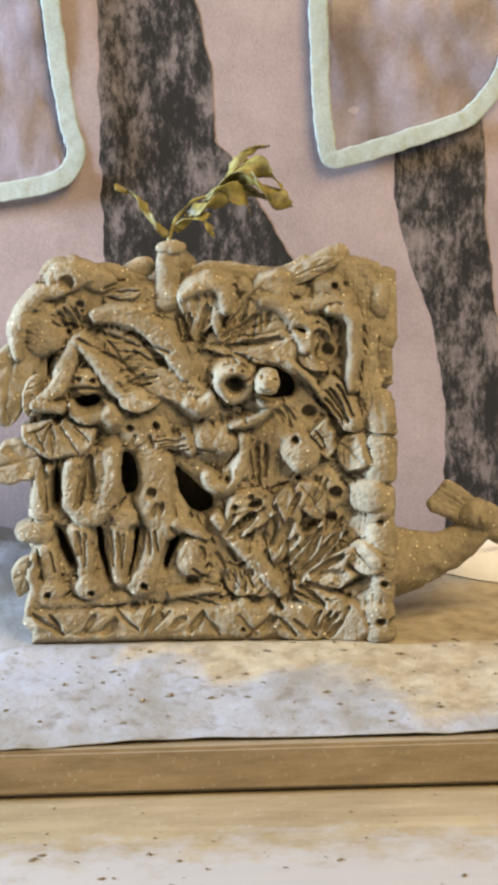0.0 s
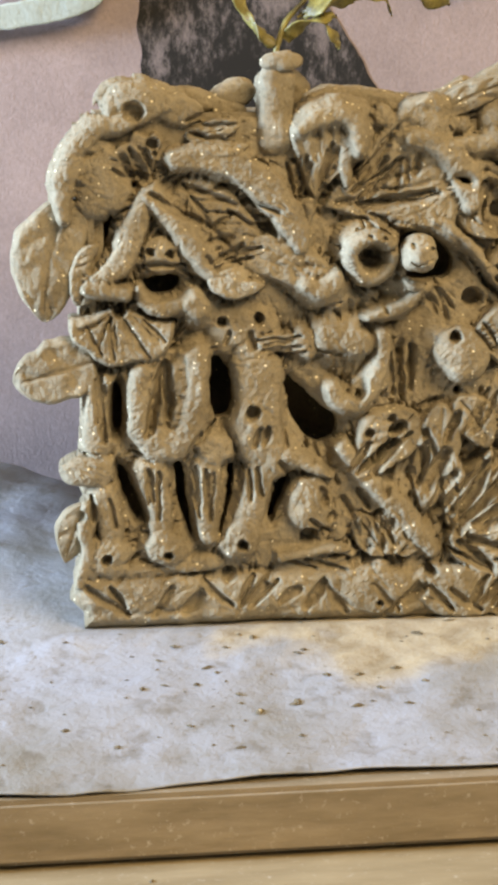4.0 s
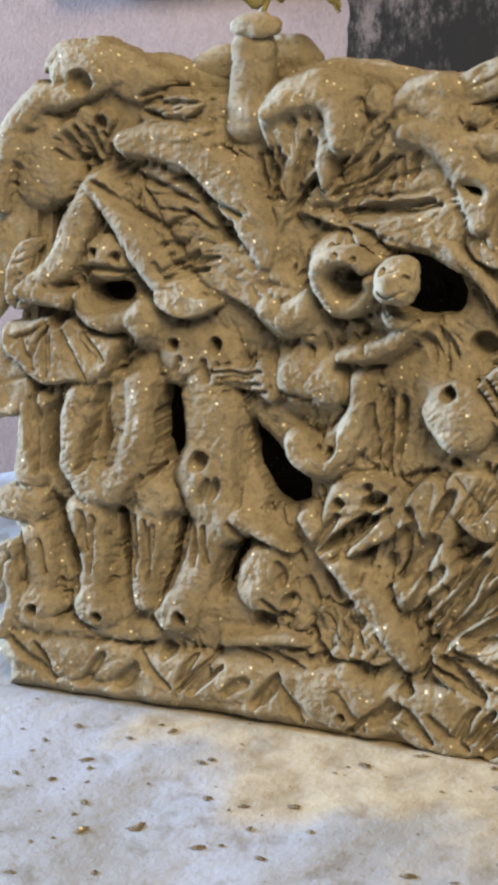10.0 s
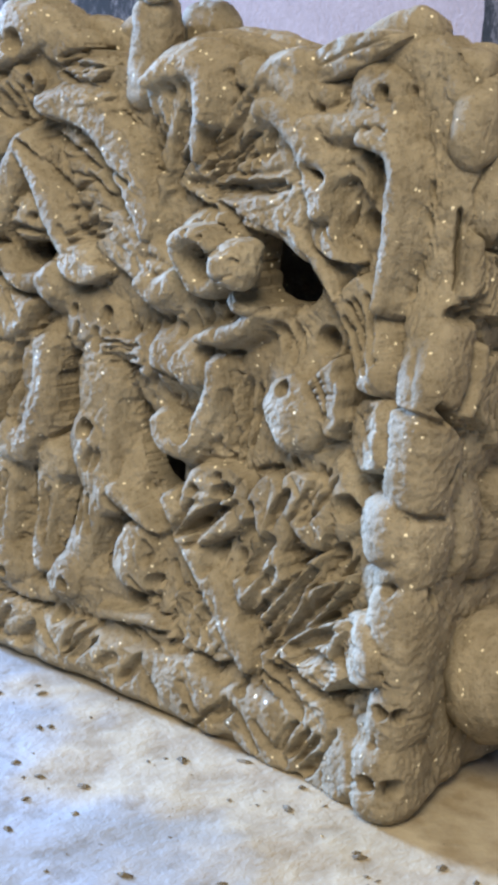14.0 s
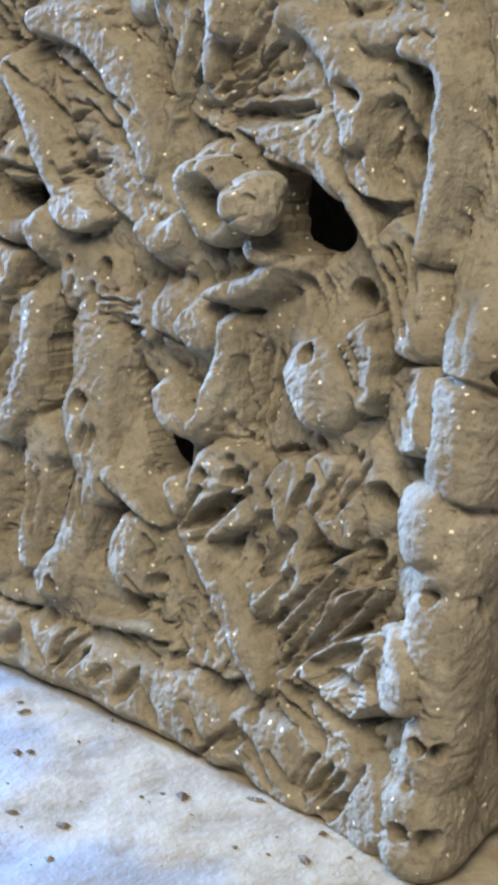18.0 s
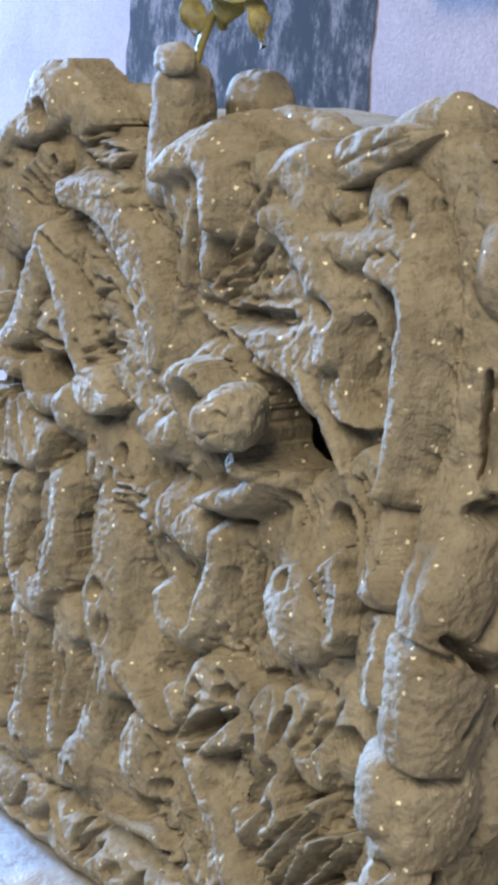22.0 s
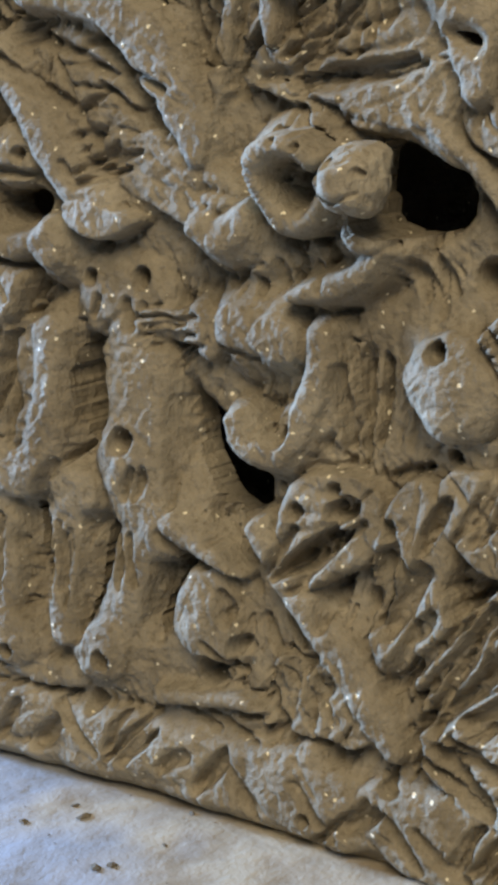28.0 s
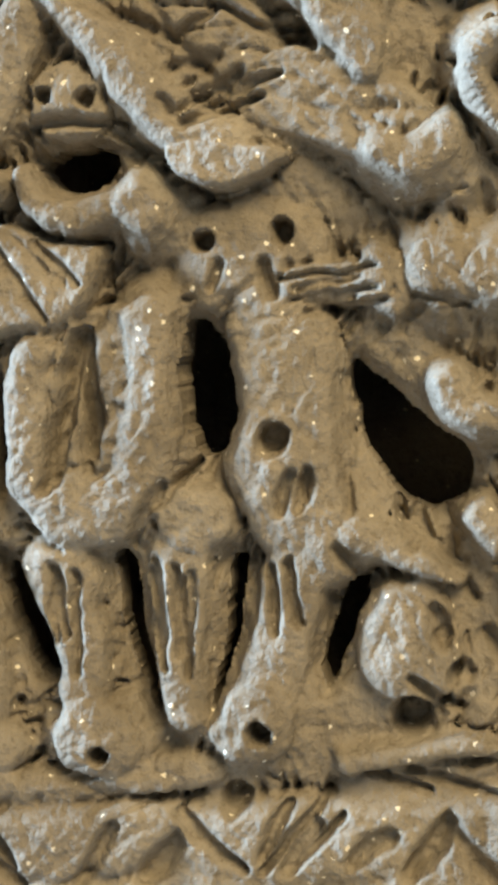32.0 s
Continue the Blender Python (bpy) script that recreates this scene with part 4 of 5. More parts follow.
# upper left: curled leaves over a gable
lump("curled_leaf", 12, 149, 12, 14.5, 7, 25, square=0.7)
roll("curled_edge", [(23.4, 165.4, 2.3), (13.4, 163.3, 3.3), (5.3, 156.2, 3.6), (1.3, 144.7, 3.3), (1.3, 134.0, 1.7)], 9)
fan("curled_leaf", 28.8, 147.5, 23.3, 161.7, 18.3, 3, 6, veins=3)
lump("hooded_knob", 24.8, 170.6, 11.0, 7.5, 8, 12)
lump("knob", 38.5, 168.8, 7.7, 5.6, 5, -15)
leaf("petal", 39.7, 160.2, 58.6, 165.0, 7.7, 4, 6, veins=3)
leaf("petal", 38.7, 156.3, 60.9, 157.4, 7.3, 4, 7, veins=2)
roll("limb", [(35.1, 152.9, 2.6), (44.7, 153.8, 3.6), (56.4, 152.0, 5.0), (65.1, 145.3, 5.7), (71.7, 136.3, 5.3), (75.5, 128.8, 3.7), (76.7, 124.6, 2.0)], 8.5, blend=3.4, full=3.0)
leaf("hollow_leaf", 38.2, 147.2, 68.3, 113.1, 25.2, 2, 4, veins=8)
roll("limb", [(27.5, 143.6, 2.6), (33.1, 137.4, 3.8), (39.3, 129.7, 4.2), (45.7, 121.2, 4.4), (51.5, 116.5, 4.6), (58.3, 114.3, 3.4)], 8.5, blend=3.2)
roll("limb", [(27.2, 141.8, 2.7), (24.0, 134.4, 3.8), (21.5, 126.1, 4.0), (17.6, 119.5, 3.7), (8.7, 113.7, 2.3)], 8)
lump("skull", 31.7, 123.2, 6.4, 6.4, 7, 0)
roll("collar", [(24.2, 113.5, 1.5), (26.8, 108.3, 2.2), (32.5, 106.0, 2.4), (38.9, 107.3, 2.4), (42.7, 110.6, 1.9)], 8)
lump("knob", 42.6, 106.5, 4.1, 4.4, 9, 0)
leaf("mushroom_cap", 46.7, 113.9, 65.3, 112.8, 7.7, 8, 9, veins=0)
leaf("finger_leaf", 39.4, 123.8, 54.5, 115.2, 6.8, 4, 6, veins=2)
roll("roll", [(6.8, 113.5, 1.5), (13.8, 112.7, 2.3), (21.3, 110.9, 1.7)], 10)
fan("gill_fan", 18.3, 106.7, 16.8, 87.1, 36.2, 4, 7.5, veins=5, spread=78, camber=2.0, blend=2.5)
scoop(18.8, 106.2, 2.2, 2.4, 0.5)
leaf("leaf", 59.9, 126.8, 90.3, 107.9, 16.1, 4, 7, veins=3)
lump("leaf_tip", 83.5, 113.2, 8.0, 5.0, 8.5, -35)
roll("leaf_tip", [(77.1, 113.0, 2.0), (82.7, 110.6, 3.1), (86.4, 112.4, 2.8), (87.8, 116.0, 1.4)], 12)
leaf("leaf", 56.3, 123.6, 83.6, 112.9, 11.8, 5, 5, veins=4)
# side leaves on the outer left edge
loose_leaf("side_leaf", 2.4, 140.4, -5.8, 102.3, 24.5, 3, 2, veins=3, blunt=0.3)
loose_leaf("side_leaf", 10.2, 89.9, -16.2, 83.1, 21.0, 4, 3, veins=2, blunt=0.5)
leaf("side_leaf", 12.3, 127.0, 4.5, 107.4, 15.4, 5, 5, veins=5)
roll("column", [(12.3, 84.4, 4.9), (11.3, 74.3, 4.9), (10.2, 64.1, 5.2), (8.6, 59.7, 4.9)], 6)
lump("bulb", 7.3, 54.3, 9.6, 6.5, 7, 0, deep=8)
roll("column", [(10.4, 49.0, 5.0), (12.5, 40.0, 5.0), (13.7, 29.4, 4.4)], 5)
loose_leaf("side_leaf", 7.1, 43.3, -1.3, 23.6, 13.2, 3, 0, veins=3)
roll("torn_edge", [(6.3, 43.4, 1.3), (5.1, 35.9, 1.8), (5.7, 26.9, 1.8), (2.7, 16.3, 1.5)], 6)
pit(3.3, 39.6, 2.1, 4)
pit(-0.6, 34.4, 1.8, 3)
lump("foot", 12.2, 26.3, 8.5, 6.6, 7, 0, deep=7)
lump("root", 6.2, 14.5, 5.4, 8.6, 3, 0)
# tongue, frog and posts in the lower left
leaf("tongue", 34.0, 92.7, 32.8, 58.0, 27, 5.5, 7, veins=0, blunt=0.6)
roll("tongue_edge", [(25.2, 86.8, 2.3), (23.5, 77.5, 3.8), (24.6, 67.6, 4.4), (29.1, 61.6, 4.6), (34.1, 61.0, 4.6), (39.9, 65.3, 4.6), (43.0, 74.1, 4.4), (44.0, 82.8, 4.2), (42.6, 92.4, 3.4)], 8.5, blend=3.0)
groove(32.0, 87.7, 27.0, 67.6, 1.3, 4)
groove(32.9, 88.4, 33.6, 71.1, 1.3, 4)
lump("frog_head", 58.0, 98.0, 13.0, 9.0, 4.6, 0, square=0.75, blend=3.5)
roll("frog_arm", [(63.6, 94.6, 2.4), (70.5, 94.1, 3.1), (78.2, 92.6, 2.7)], 6)
lump("frog_body", 62.5, 77.6, 9.6, 19.6, 7, 8, square=0.75, blend=3.0)
roll("frog_skirt", [(57, 74, 6), (61, 66, 9.5), (66, 59, 10), (72, 55, 7)], 7.5, blend=3.0)
lump("knob", 78.2, 93.5, 3.8, 5.8, 6, 20)
roll("claw", [(71.4, 58.6, 3.0), (80.2, 53.6, 2.2), (87.2, 50.4, 0.8)], 7.5)
roll("post", [(26.4, 59.1, 6.2), (27.5, 48.6, 5.5), (29.7, 38.0, 4.5), (31.3, 29.1, 4.2)], 6)
lump("foot", 31.5, 27.9, 6.6, 6.0, 8, 0)
lump("knob", 47.4, 60.9, 6.4, 4.8, 7, 0, blend=1.2)
groove(43.5, 66.0, 38.5, 57.0, 0.7, 1.6)
roll("post", [(45.0, 58.6, 5.5), (45.1, 48.1, 4.8), (45.5, 37.5, 3.5), (45.4, 30.5, 2.1)], 6)
roll("post", [(62.6, 54.7, 5.9), (60.7, 44.2, 4.9), (58.2, 35.4, 4.9), (56.3, 28.4, 4.9)], 6)
lump("foot", 55.8, 30.1, 7.6, 6.7, 9, 0)
lump("small_skull", 78.5, 41.3, 7.7, 9.5, 7, 10, square=0.75)
roll("twig", [(67.2, 24.2, 1.8), (77.8, 25.3, 1.6), (86.6, 26.3, 1.6), (93.6, 23.4, 1.2)], 5)
lump("knob", 44.4, 22.8, 6.0, 3.2, 4, 0)
roll("root", [(2.6, 21.4, 2.4), (16.5, 21.0, 2.8), (33.9, 21.0, 2.5), (42.7, 21.1, 1.8)], 4)
leaf("fern", 104.4, 22.8, 93.8, 37.5, 12.4, 4, 4, veins=3)
leaf("fern", 106.2, 22.8, 104.4, 39.9, 10.6, 4, 4, veins=3)
leaf("fern", 108.0, 22.7, 114.2, 35.1, 10.6, 4, 4, veins=3)
lump("pebble", 102.5, 19.6, 2.5, 2.5, 5, 0)
lump("pebble", 90.2, 17.9, 3.5, 2.2, 4, 0)
lump("pebble", 129.4, 17.6, 3.2, 2.2, 4, 0)
# top: chimney, rim and big leaves
fan("big_leaf", 81.9, 138.3, 85.6, 166.0, 28.7, 3, 8, veins=2, spread=30)
roll("leaf_curl", [(75.9, 161.3, 1.4), (81.0, 165.0, 2.5), (88.4, 167.3, 3.0), (93.7, 164.8, 3.0), (95.9, 158.9, 2.7), (94.9, 154.8, 1.4)], 14)
roll("leaf_drip", [(92.4, 157.0, 2.7), (91.0, 150.1, 2.1), (92.2, 143.2, 0.8)], 8)
fan("big_leaf", 84.0, 137.4, 133.0, 152.6, 40.6, 3, 8, veins=6, spread=34)
roll("leaf_curl", [(111.4, 158.4, 1.9), (118.6, 158.2, 3.2), (125.2, 153.5, 4.2), (129.9, 147.1, 4.8), (132.1, 140.6, 3.5), (131.9, 136.6, 1.9)], 12)
lump("knob", 103.8, 165.0, 4.4, 3.2, 6, 10)
roll("peg", [(113.3, 165.4, 3.0), (116.5, 165.1, 3.8), (120.2, 163.4, 3.5), (130.8, 162.6, 2.9)], 7)
roll("stem", [(76.0, 125.0, 3.0), (75.5, 131.7, 3.4), (77.8, 137.6, 3.0), (81.2, 139.2, 2.4)], 5)
# middle: cup, ball face, draped leaf, snails
roll("cup", [(98.8 + 7.2 * math.cos(a), 121.4 + 6.9 * math.sin(a), 2.8, 17 + 4.5 * math.sin(a)) for a in np.linspace(0.4, 6.6, 26)], 12, blend=1.2, deep=10)
scoop(98.6, 120.6, 4.8, 4.6, 5.0, rim=3.0)
pit(99.5, 122.4, 1.7, 3)
knob("ball_face", 113.4, 122.8, 5.6, 6.0, 20.5, 0, deep=8, fine=2)
roll("ball_neck", [(113, 122, 5.0), (112.5, 116, 4.4), (112, 111, 4.0)], 18, deep=9)
roll("cave_rim", [(118.7, 133.0, 0.9), (123.8, 131.8, 1.4), (129.8, 127.9, 1.6), (135.3, 122.1, 1.6), (137.4, 117.1, 0.9)], 7)
roll("leaf_curl", [(97.3, 101.8, 1.3), (104.0, 103.4, 1.9), (111.0, 106.6, 2.2), (114.9, 111.4, 1.6)], 11)
lump("snail", 86.5, 94.5, 5.6, 5.2, 9, 0)
lump("snail", 94.0, 94.0, 5.0, 4.6, 9.5, 0)
groove(82.5, 92.0, 90.0, 89.5, 0.6, 1.2)
roll("snail_trail", [(103.0, 97.0, 2.2), (102.6, 88.5, 2.8), (100.2, 80.0, 3.0), (94.5, 74.0, 3.0), (87.5, 74.5, 2.6), (86.0, 80.0, 2.0)], 9.5)
scoop(93.6, 80.6, 4.6, 5.2, 2.6, turn=20)
lump("petal", 104.6, 83.0, 4.2, 7.2, 4, 0)
lump("snail_shell", 129.6, 89.4, 9.3, 9.1, 13, 0, deep=9)
fan("shell_lip", 129.1, 94.0, 147.1, 95.5, 16.5, 8, 11, veins=6, spread=40)
leaf("hand_leaf", 139.5, 121, 158.5, 98.5, 14, 5, 9.5, veins=0, blunt=0.7)
groove(143, 118, 154, 104, 0.9, 2.2)
groove(147, 119.5, 157, 106, 0.9, 2.2)
groove(141, 113.5, 150.5, 102.5, 0.8, 1.8)
# diagonal stem, ferns and fan leaf in the lower right
roll("stem", [(89.2, 61.1, 2.0), (94.6, 53.7, 2.9), (102.8, 45.2, 3.5), (110.1, 37.3, 3.7), (115.9, 29.3, 3.4), (119.6, 23.2, 2.0)], 6.5, blend=3.5, full=1.8)
leaf("mask_leaf", 113.7, 70.6, 95.9, 49.9, 21.3, 4, 7, veins=4)
roll("fold", [(115.4, 59.2, 2.0), (119.7, 61.9, 2.8), (123.0, 57.3, 2.8), (120.8, 49.0, 2.6), (117.9, 41.2, 2.3)], 7)
leaf("leaf", 122.8, 73.4, 116.3, 36.2, 15.5, 5, 6, veins=3)
leaf("fan_leaf", 127.3, 29.9, 125.5, 57.9, 10.0, 5, 8, veins=3)
leaf("fan_leaf", 127.6, 30.2, 139.7, 57.3, 8.9, 6, 9, veins=3)
leaf("fan_leaf", 127.6, 30.2, 150.2, 55.2, 8.9, 6, 9, veins=3)
leaf("fan_leaf", 124.7, 27.0, 157.1, 46.2, 12.5, 6, 10, veins=4)
leaf("fan_leaf", 124.8, 26.3, 157.8, 33.0, 13.9, 6, 9, veins=5)
leaf("fan_leaf", 124.1, 25.8, 151.8, 16.0, 12.6, 5, 7, veins=5)
lump("lump", 143.1, 71.4, 7.1, 11.2, 4, 0)
leaf("leaf", 128.6, 75.6, 138.6, 56.8, 15.4, 5, 5, veins=3)
# loop-cut pockets in the lower right
scoop(102, 57, 8, 2.3, 1.0, turn=36)
scoop(116, 53, 8, 2.6, 1.0, turn=80)
scoop(108, 66, 3.2, 2.4, 1.0, turn=30)
scoop(126, 66, 6.5, 1.6, 1.5, turn=65)
scoop(87, 36, 3.0, 2.2, 0.5, turn=20)
# plinth lumps
lump("plinth_lump", 103.4, 11.0, 16.1, 7.9, 7, -8)
lump("plinth_lump", 129.1, 10.6, 16.1, 8.9, 8, -8)
lump("plinth_lump", 148.2, 9.5, 14.9, 10.4, 8, -8)
lump("plinth_lump", 25.0, 13.0, 26.2, 7.9, 5, 0)
lump("plinth_lump", 61.8, 11.8, 21.2, 7.2, 5, 0)
# right corner: stacked lumps, rolls and the upper right leaves
roll("roll", [(141, 154.5, 2.0), (150.3, 154.2, 3.0), (154.6, 148.4, 3.4), (155.4, 136.5, 3.5), (154.0, 127.5, 3.3), (153.4, 117.9, 2.4)], 12, deep=5, blend=1.5)
roll("roll", [(124.3, 157.2, 1.5), (133.1, 156.2, 2.8), (142.2, 158.2, 3.0), (151.3, 157.1, 2.7)], 10)
loose_leaf("cone_leaf", 119.9, 166.0, 149.5, 177.8, 10.4, 4, 6, veins=3)
lump("hooded_head", 143.0, 163.5, 8.2, 7.4, 7, 0, square=0.8, deep=7)
roll("brow", [(149.6, 163.1, 1.5), (152.5, 157.1, 2.0), (154.8, 149.8, 1.5)], 6)
leaf("hollow_leaf", 134.7, 154.2, 137.2, 128.7, 15.4, 3, 5, veins=4)
leaf("leaf", 128.6, 142.1, 142.0, 125.5, 10.4, 5, 7, veins=3)
coil("rim_slab", [(122.6, 167.0, 2.1), (131.6, 172.9, 3.4), (140.5, 176.5, 5.0), (148.1, 177.0, 7.0), (153.3, 176.5, 7.0)], 2)
knob("rim_block", 158.5, 170.5, 8.0, 6.3, -2, 0, deep=9)
knob("rim_block", 159, 167, 9, 9, 2.5, 0, square=0.75, deep=8)
knob("rim_block", 147, 172, 8, 7, 1.5, 0, square=0.8, deep=7)
knob("rim_block", 166, 160, 6, 10, 4, 0, square=0.75, deep=8)
coil("rim_slab", [(79.9, 170.4, 2.5), (90.6, 172.0, 3.3), (105.6, 170.5, 2.9), (116.3, 168.7, 2.5)], -1)
# leaves and lumps along the right edge of the front
scoop(140.5, 136, 4.5, 10, 0.0, turn=14)
leaf("leaf", 146.9, 93.4, 164.6, 83.6, 18, 5, 6, veins=3)
lump("lump", 161.6, 68.8, 9.5, 7.9, 6, 0, square=0.75)
leaf("leaf", 153.2, 46.6, 168.0, 34.0, 16, 5, 6, veins=3)
pit(142.5, 135.7, 2.8, 5)
pit(145.3, 69.8, 2.8, 6)
pit(143.5, 58.0, 2.6, 6)
# right side face
on_side("right")
lump("corner_block", -1.0, 109.5, 11, 11, 2.0, 6, square=0.5, blend=4, full=3.5)
lump("corner_block", -6.0, 86.5, 14, 13.5, 2.8, -6, square=0.6, blend=4, full=4)
lump("corner_block", -2.0, 66.5, 13, 9.5, 1.9, 10, square=0.7, blend=4, full=3)
lump("corner_block", -7.0, 47.0, 13, 12.0, 2.8, 8, square=0.6, blend=4, full=4)
lump("corner_block", -3.0, 28.5, 12, 9.5, 1.8, -8, square=0.7, blend=4, full=3)
lump("corner_foot", -5.5, 10.5, 15.0, 10.0, 2.6, 0, square=0.6, blend=4, full=3)
groove(-16, 98.5, -2, 96, 0.8, 1.4)
groove(-2, 97, 9, 92, 0.7, 1.6)
groove(-9, 75.5, 3, 73.5, 0.6, 1.2)
pit(-6, 11, 2.0, 5)
pit(-6, 28.5, 1.6, 5)
pit(1, 55, 1.6, 4)
pit(8.8, 143.1, 1.8, 9)
pit(12.4, 81.5, 1.3, 5)
pit(0.2, 56.4, 1.5, 5)
pit(2.1, 169.5, 1.0, 4)
pit(10.4, 178.7, 1.4, 4)
pit(1.2, 181.3, 1.5, 5)
pit(0.3, 133.2, 1.1, 3)
pit(20.4, 117.3, 1.3, 4)
pit(4.4, 119.9, 0.9, 3)
groove(-8.5, 141.0, -7.1, 124.7, 0.7, 2)
groove(-0.5, 125.0, -1.4, 122.3, 0.7, 2)
groove(10.6, 115.4, 10.0, 110.7, 0.7, 2)
groove(-6.6, 119.1, 4.6, 117.9, 1.4, 3)
groove(-4.9, 100.0, 11.1, 88.8, 0.9, 3)
groove(17.3, 96.9, 20.5, 90.4, 0.7, 2)
groove(5.4, 86.7, 1.2, 82.3, 0.9, 1.6)
groove(7.7, 131.7, 10.4, 127.8, 0.5, 1.5)
groove(8.1, 117.6, 17.0, 110.8, 0.5, 1.6)
groove(2.0, 165.1, 0.8, 160.8, 0.7, 2)
roll("horn", [(11, 171, 3.4), (10, 162, 4.4), (8.0, 152, 6.4), (6.0, 142, 9.0), (5.5, 135, 10.0)], 10, deep=9, blend=1.5)
scoop(8.0, 136.5, 6.0, 3.8, 1.0)
leaf("side_leaf", -1.0, 133.4, -1.0, 121.1, 9.7, 4, 5, veins=3)
leaf("side_leaf", 5.5, 131.9, 10.8, 117.6, 11.7, 4, 5, veins=4)
leaf("side_leaf", 16.0, 109.0, 13.6, 91.8, 11.2, 4, 5, veins=5)
lump("side_plate", 21.1, 95.4, 6.3, 9.2, 4, 0, square=0.6)
lump("side_plate", 17.0, 67.1, 6.3, 10.7, 4, 0, square=0.6)
leaf("side_leaf", 7.2, 136.4, 16.7, 136.9, 8.1, 4, 5, veins=3)
roll("roll", [(2.7, 169.3, 1.4), (2.1, 164.2, 1.7), (2.2, 158.1, 1.4)], 4)
leaf("side_leaf", 14.7, 134.2, 19.7, 114.0, 10.9, 5, 6, veins=4)
leaf("side_leaf", 23.6, 108.4, 22.0, 84.7, 14.2, 5, 6, veins=5)
roll("roll", [(-4.1, 135.8, 1.9), (-4.6, 129.5, 2.3), (-4.9, 123.2, 1.9)], 6)
roll("roll", [(9.0, 112.0, 1.3), (8.9, 102.4, 1.7), (3.7, 97.2, 1.3)], 5)
lump("side_plate", 21.5, 126.1, 8.6, 8.6, 5, 0, square=0.6)
lump("side_plate", 33.0, 63.4, 12.2, 11.0, 5, 0, square=0.6)
leaf("side_leaf", 27.0, 80.4, 36.0, 63.2, 12.6, 5, 6, veins=4)
lump("side_plate", 21.6, 160.3, 7.1, 10.7, 4, 0, square=0.6)
roll("roll", [(29.4, 114.0, 2.3), (33.4, 102.5, 2.9), (36.4, 89.8, 2.3)], 6)
leaf("side_leaf", 35.0, 125.0, 40.5, 106.7, 12.3, 5, 6, veins=5)
leaf("side_leaf", 44.0, 88.3, 51.7, 65.7, 12.9, 5, 6, veins=5)
on_side("front")
# chimney and rim
coil("chimney", [(69.6, 153.6, 5.7), (69.1, 161.9, 6.3), (69.5, 171.0, 6.0), (70.3, 180.1, 5.6), (70.6, 183.3, 5.6)], 5)
knob("chimney_top", 70.9, 183.3, 7.1, 3.6, 6, 0)
coil("rim_roll", [(79.7, 170.3, 2.7), (87.5, 172.5, 3.8), (99.7, 171.5, 4.1), (110.2, 169.7, 4.1), (120.7, 168.8, 3.8), (127.7, 171.6, 3.4), (136.5, 176.3, 3.8)], -10)
knob("rim_lump", 56.9, 172.8, 8.2, 5.0, -6, 15)
coil("rim_roll", [(32.1, 172.1, 3.4), (42.4, 172.1, 4.1), (50.9, 169.5, 3.7), (61.1, 165.2, 4.1)], -6)
knob("chimney_foot", 73.4, 174.1, 9.1, 6.5, -12, 0)
on_side("front")


finish_sheet(9)
part("back_wall", box_mesh("back_wall", (0.006, 0.094, 0.0016), (0.164, 0.104, 0.166), CLAY, 0.003), house)
part("left_wall", box_mesh("left_wall", (0.006, 0.008, 0.0016), (0.014, 0.10, 0.152), CLAY, 0.003), house)
part("lid", box_mesh("lid", (0.010, 0.010, 0.150), (0.171, 0.101, 0.1675), CLAY, 0.003), house)


# ---- free-standing coils and ribbons in world metres ----
def sweep(name, path, mat, flat=1.0, sides=20, rough=0.0006, twist=0.0, edge=1.0):
    """A tube along (x, y, z, radius); flat squeezes it to a ribbon, twist turns it on its way, in degrees."""
    p = np.array(path)
    d = np.r_[0, np.cumsum(np.linalg.norm(np.diff(p[:, :3], axis=0), axis=1))]
    n = max(24, int(d[-1] / 0.0011))
    s = np.linspace(0, d[-1], n)
    c = np.stack([np.interp(s, d, p[:, k]) for k in range(4)], -1)
    k = np.hanning(max(5, n // len(p) // 2 * 2 + 1))
    k /= k.sum()
    e = len(k) // 2
    for q in range(3):
        x = c[:, q]
        c[:, q] = np.convolve(np.r_[2 * x[0] - x[e:0:-1], x, 2 * x[-1] - x[-2:-e - 2:-1]], k, "valid")
    tan = np.gradient(c[:, :3], axis=0)
    tan /= np.linalg.norm(tan, axis=1)[:, None] + 1e-12
    ref = np.array([0.0, 1.0, 0.05])
    a = np.cross(tan, ref)
    a /= np.linalg.norm(a, axis=1)[:, None] + 1e-12
    b = np.cross(tan, a)
    end = np.minimum(s, d[-1] - s)
    r = c[:, 3] * np.sqrt(np.clip(1 - (1 - np.clip(end / (c[:, 3] + 1e-9), 0, 1)) ** 2, 0.01, 1))
    th = np.linspace(0, 2 * np.pi, sides, endpoint=False)[None]
    tw = np.radians(twist) * (s / d[-1])[:, None]
    c0, s0 = (np.sign(q) * np.abs(q) ** edge for q in (np.cos(th), np.sin(th)))
    x, y = c0 + 0 * tw, flat * s0 + 0 * tw
    x, y = x * np.cos(tw) - y * np.sin(tw), x * np.sin(tw) + y * np.cos(tw)
    V = c[:, None, :3] + r[:, None, None] * (x[..., None] * a[:, None] + y[..., None] * b[:, None])
    V = V.reshape(-1, 3)
    N = V - np.repeat(c[:, :3], sides, 0)
    N /= np.linalg.norm(N, axis=1)[:, None] + 1e-12
    m = V * 1000
    V = V + N * (rough * (fbm(m[:, 0], m[:, 1], m[:, 2], 0.15, 3, 41) + 0.4 * fbm(m[:, 0], m[:, 1], m[:, 2], 0.7, 2, 42)))[:, None]
    return mesh(name, V, grid_faces(n, sides, True), mat)


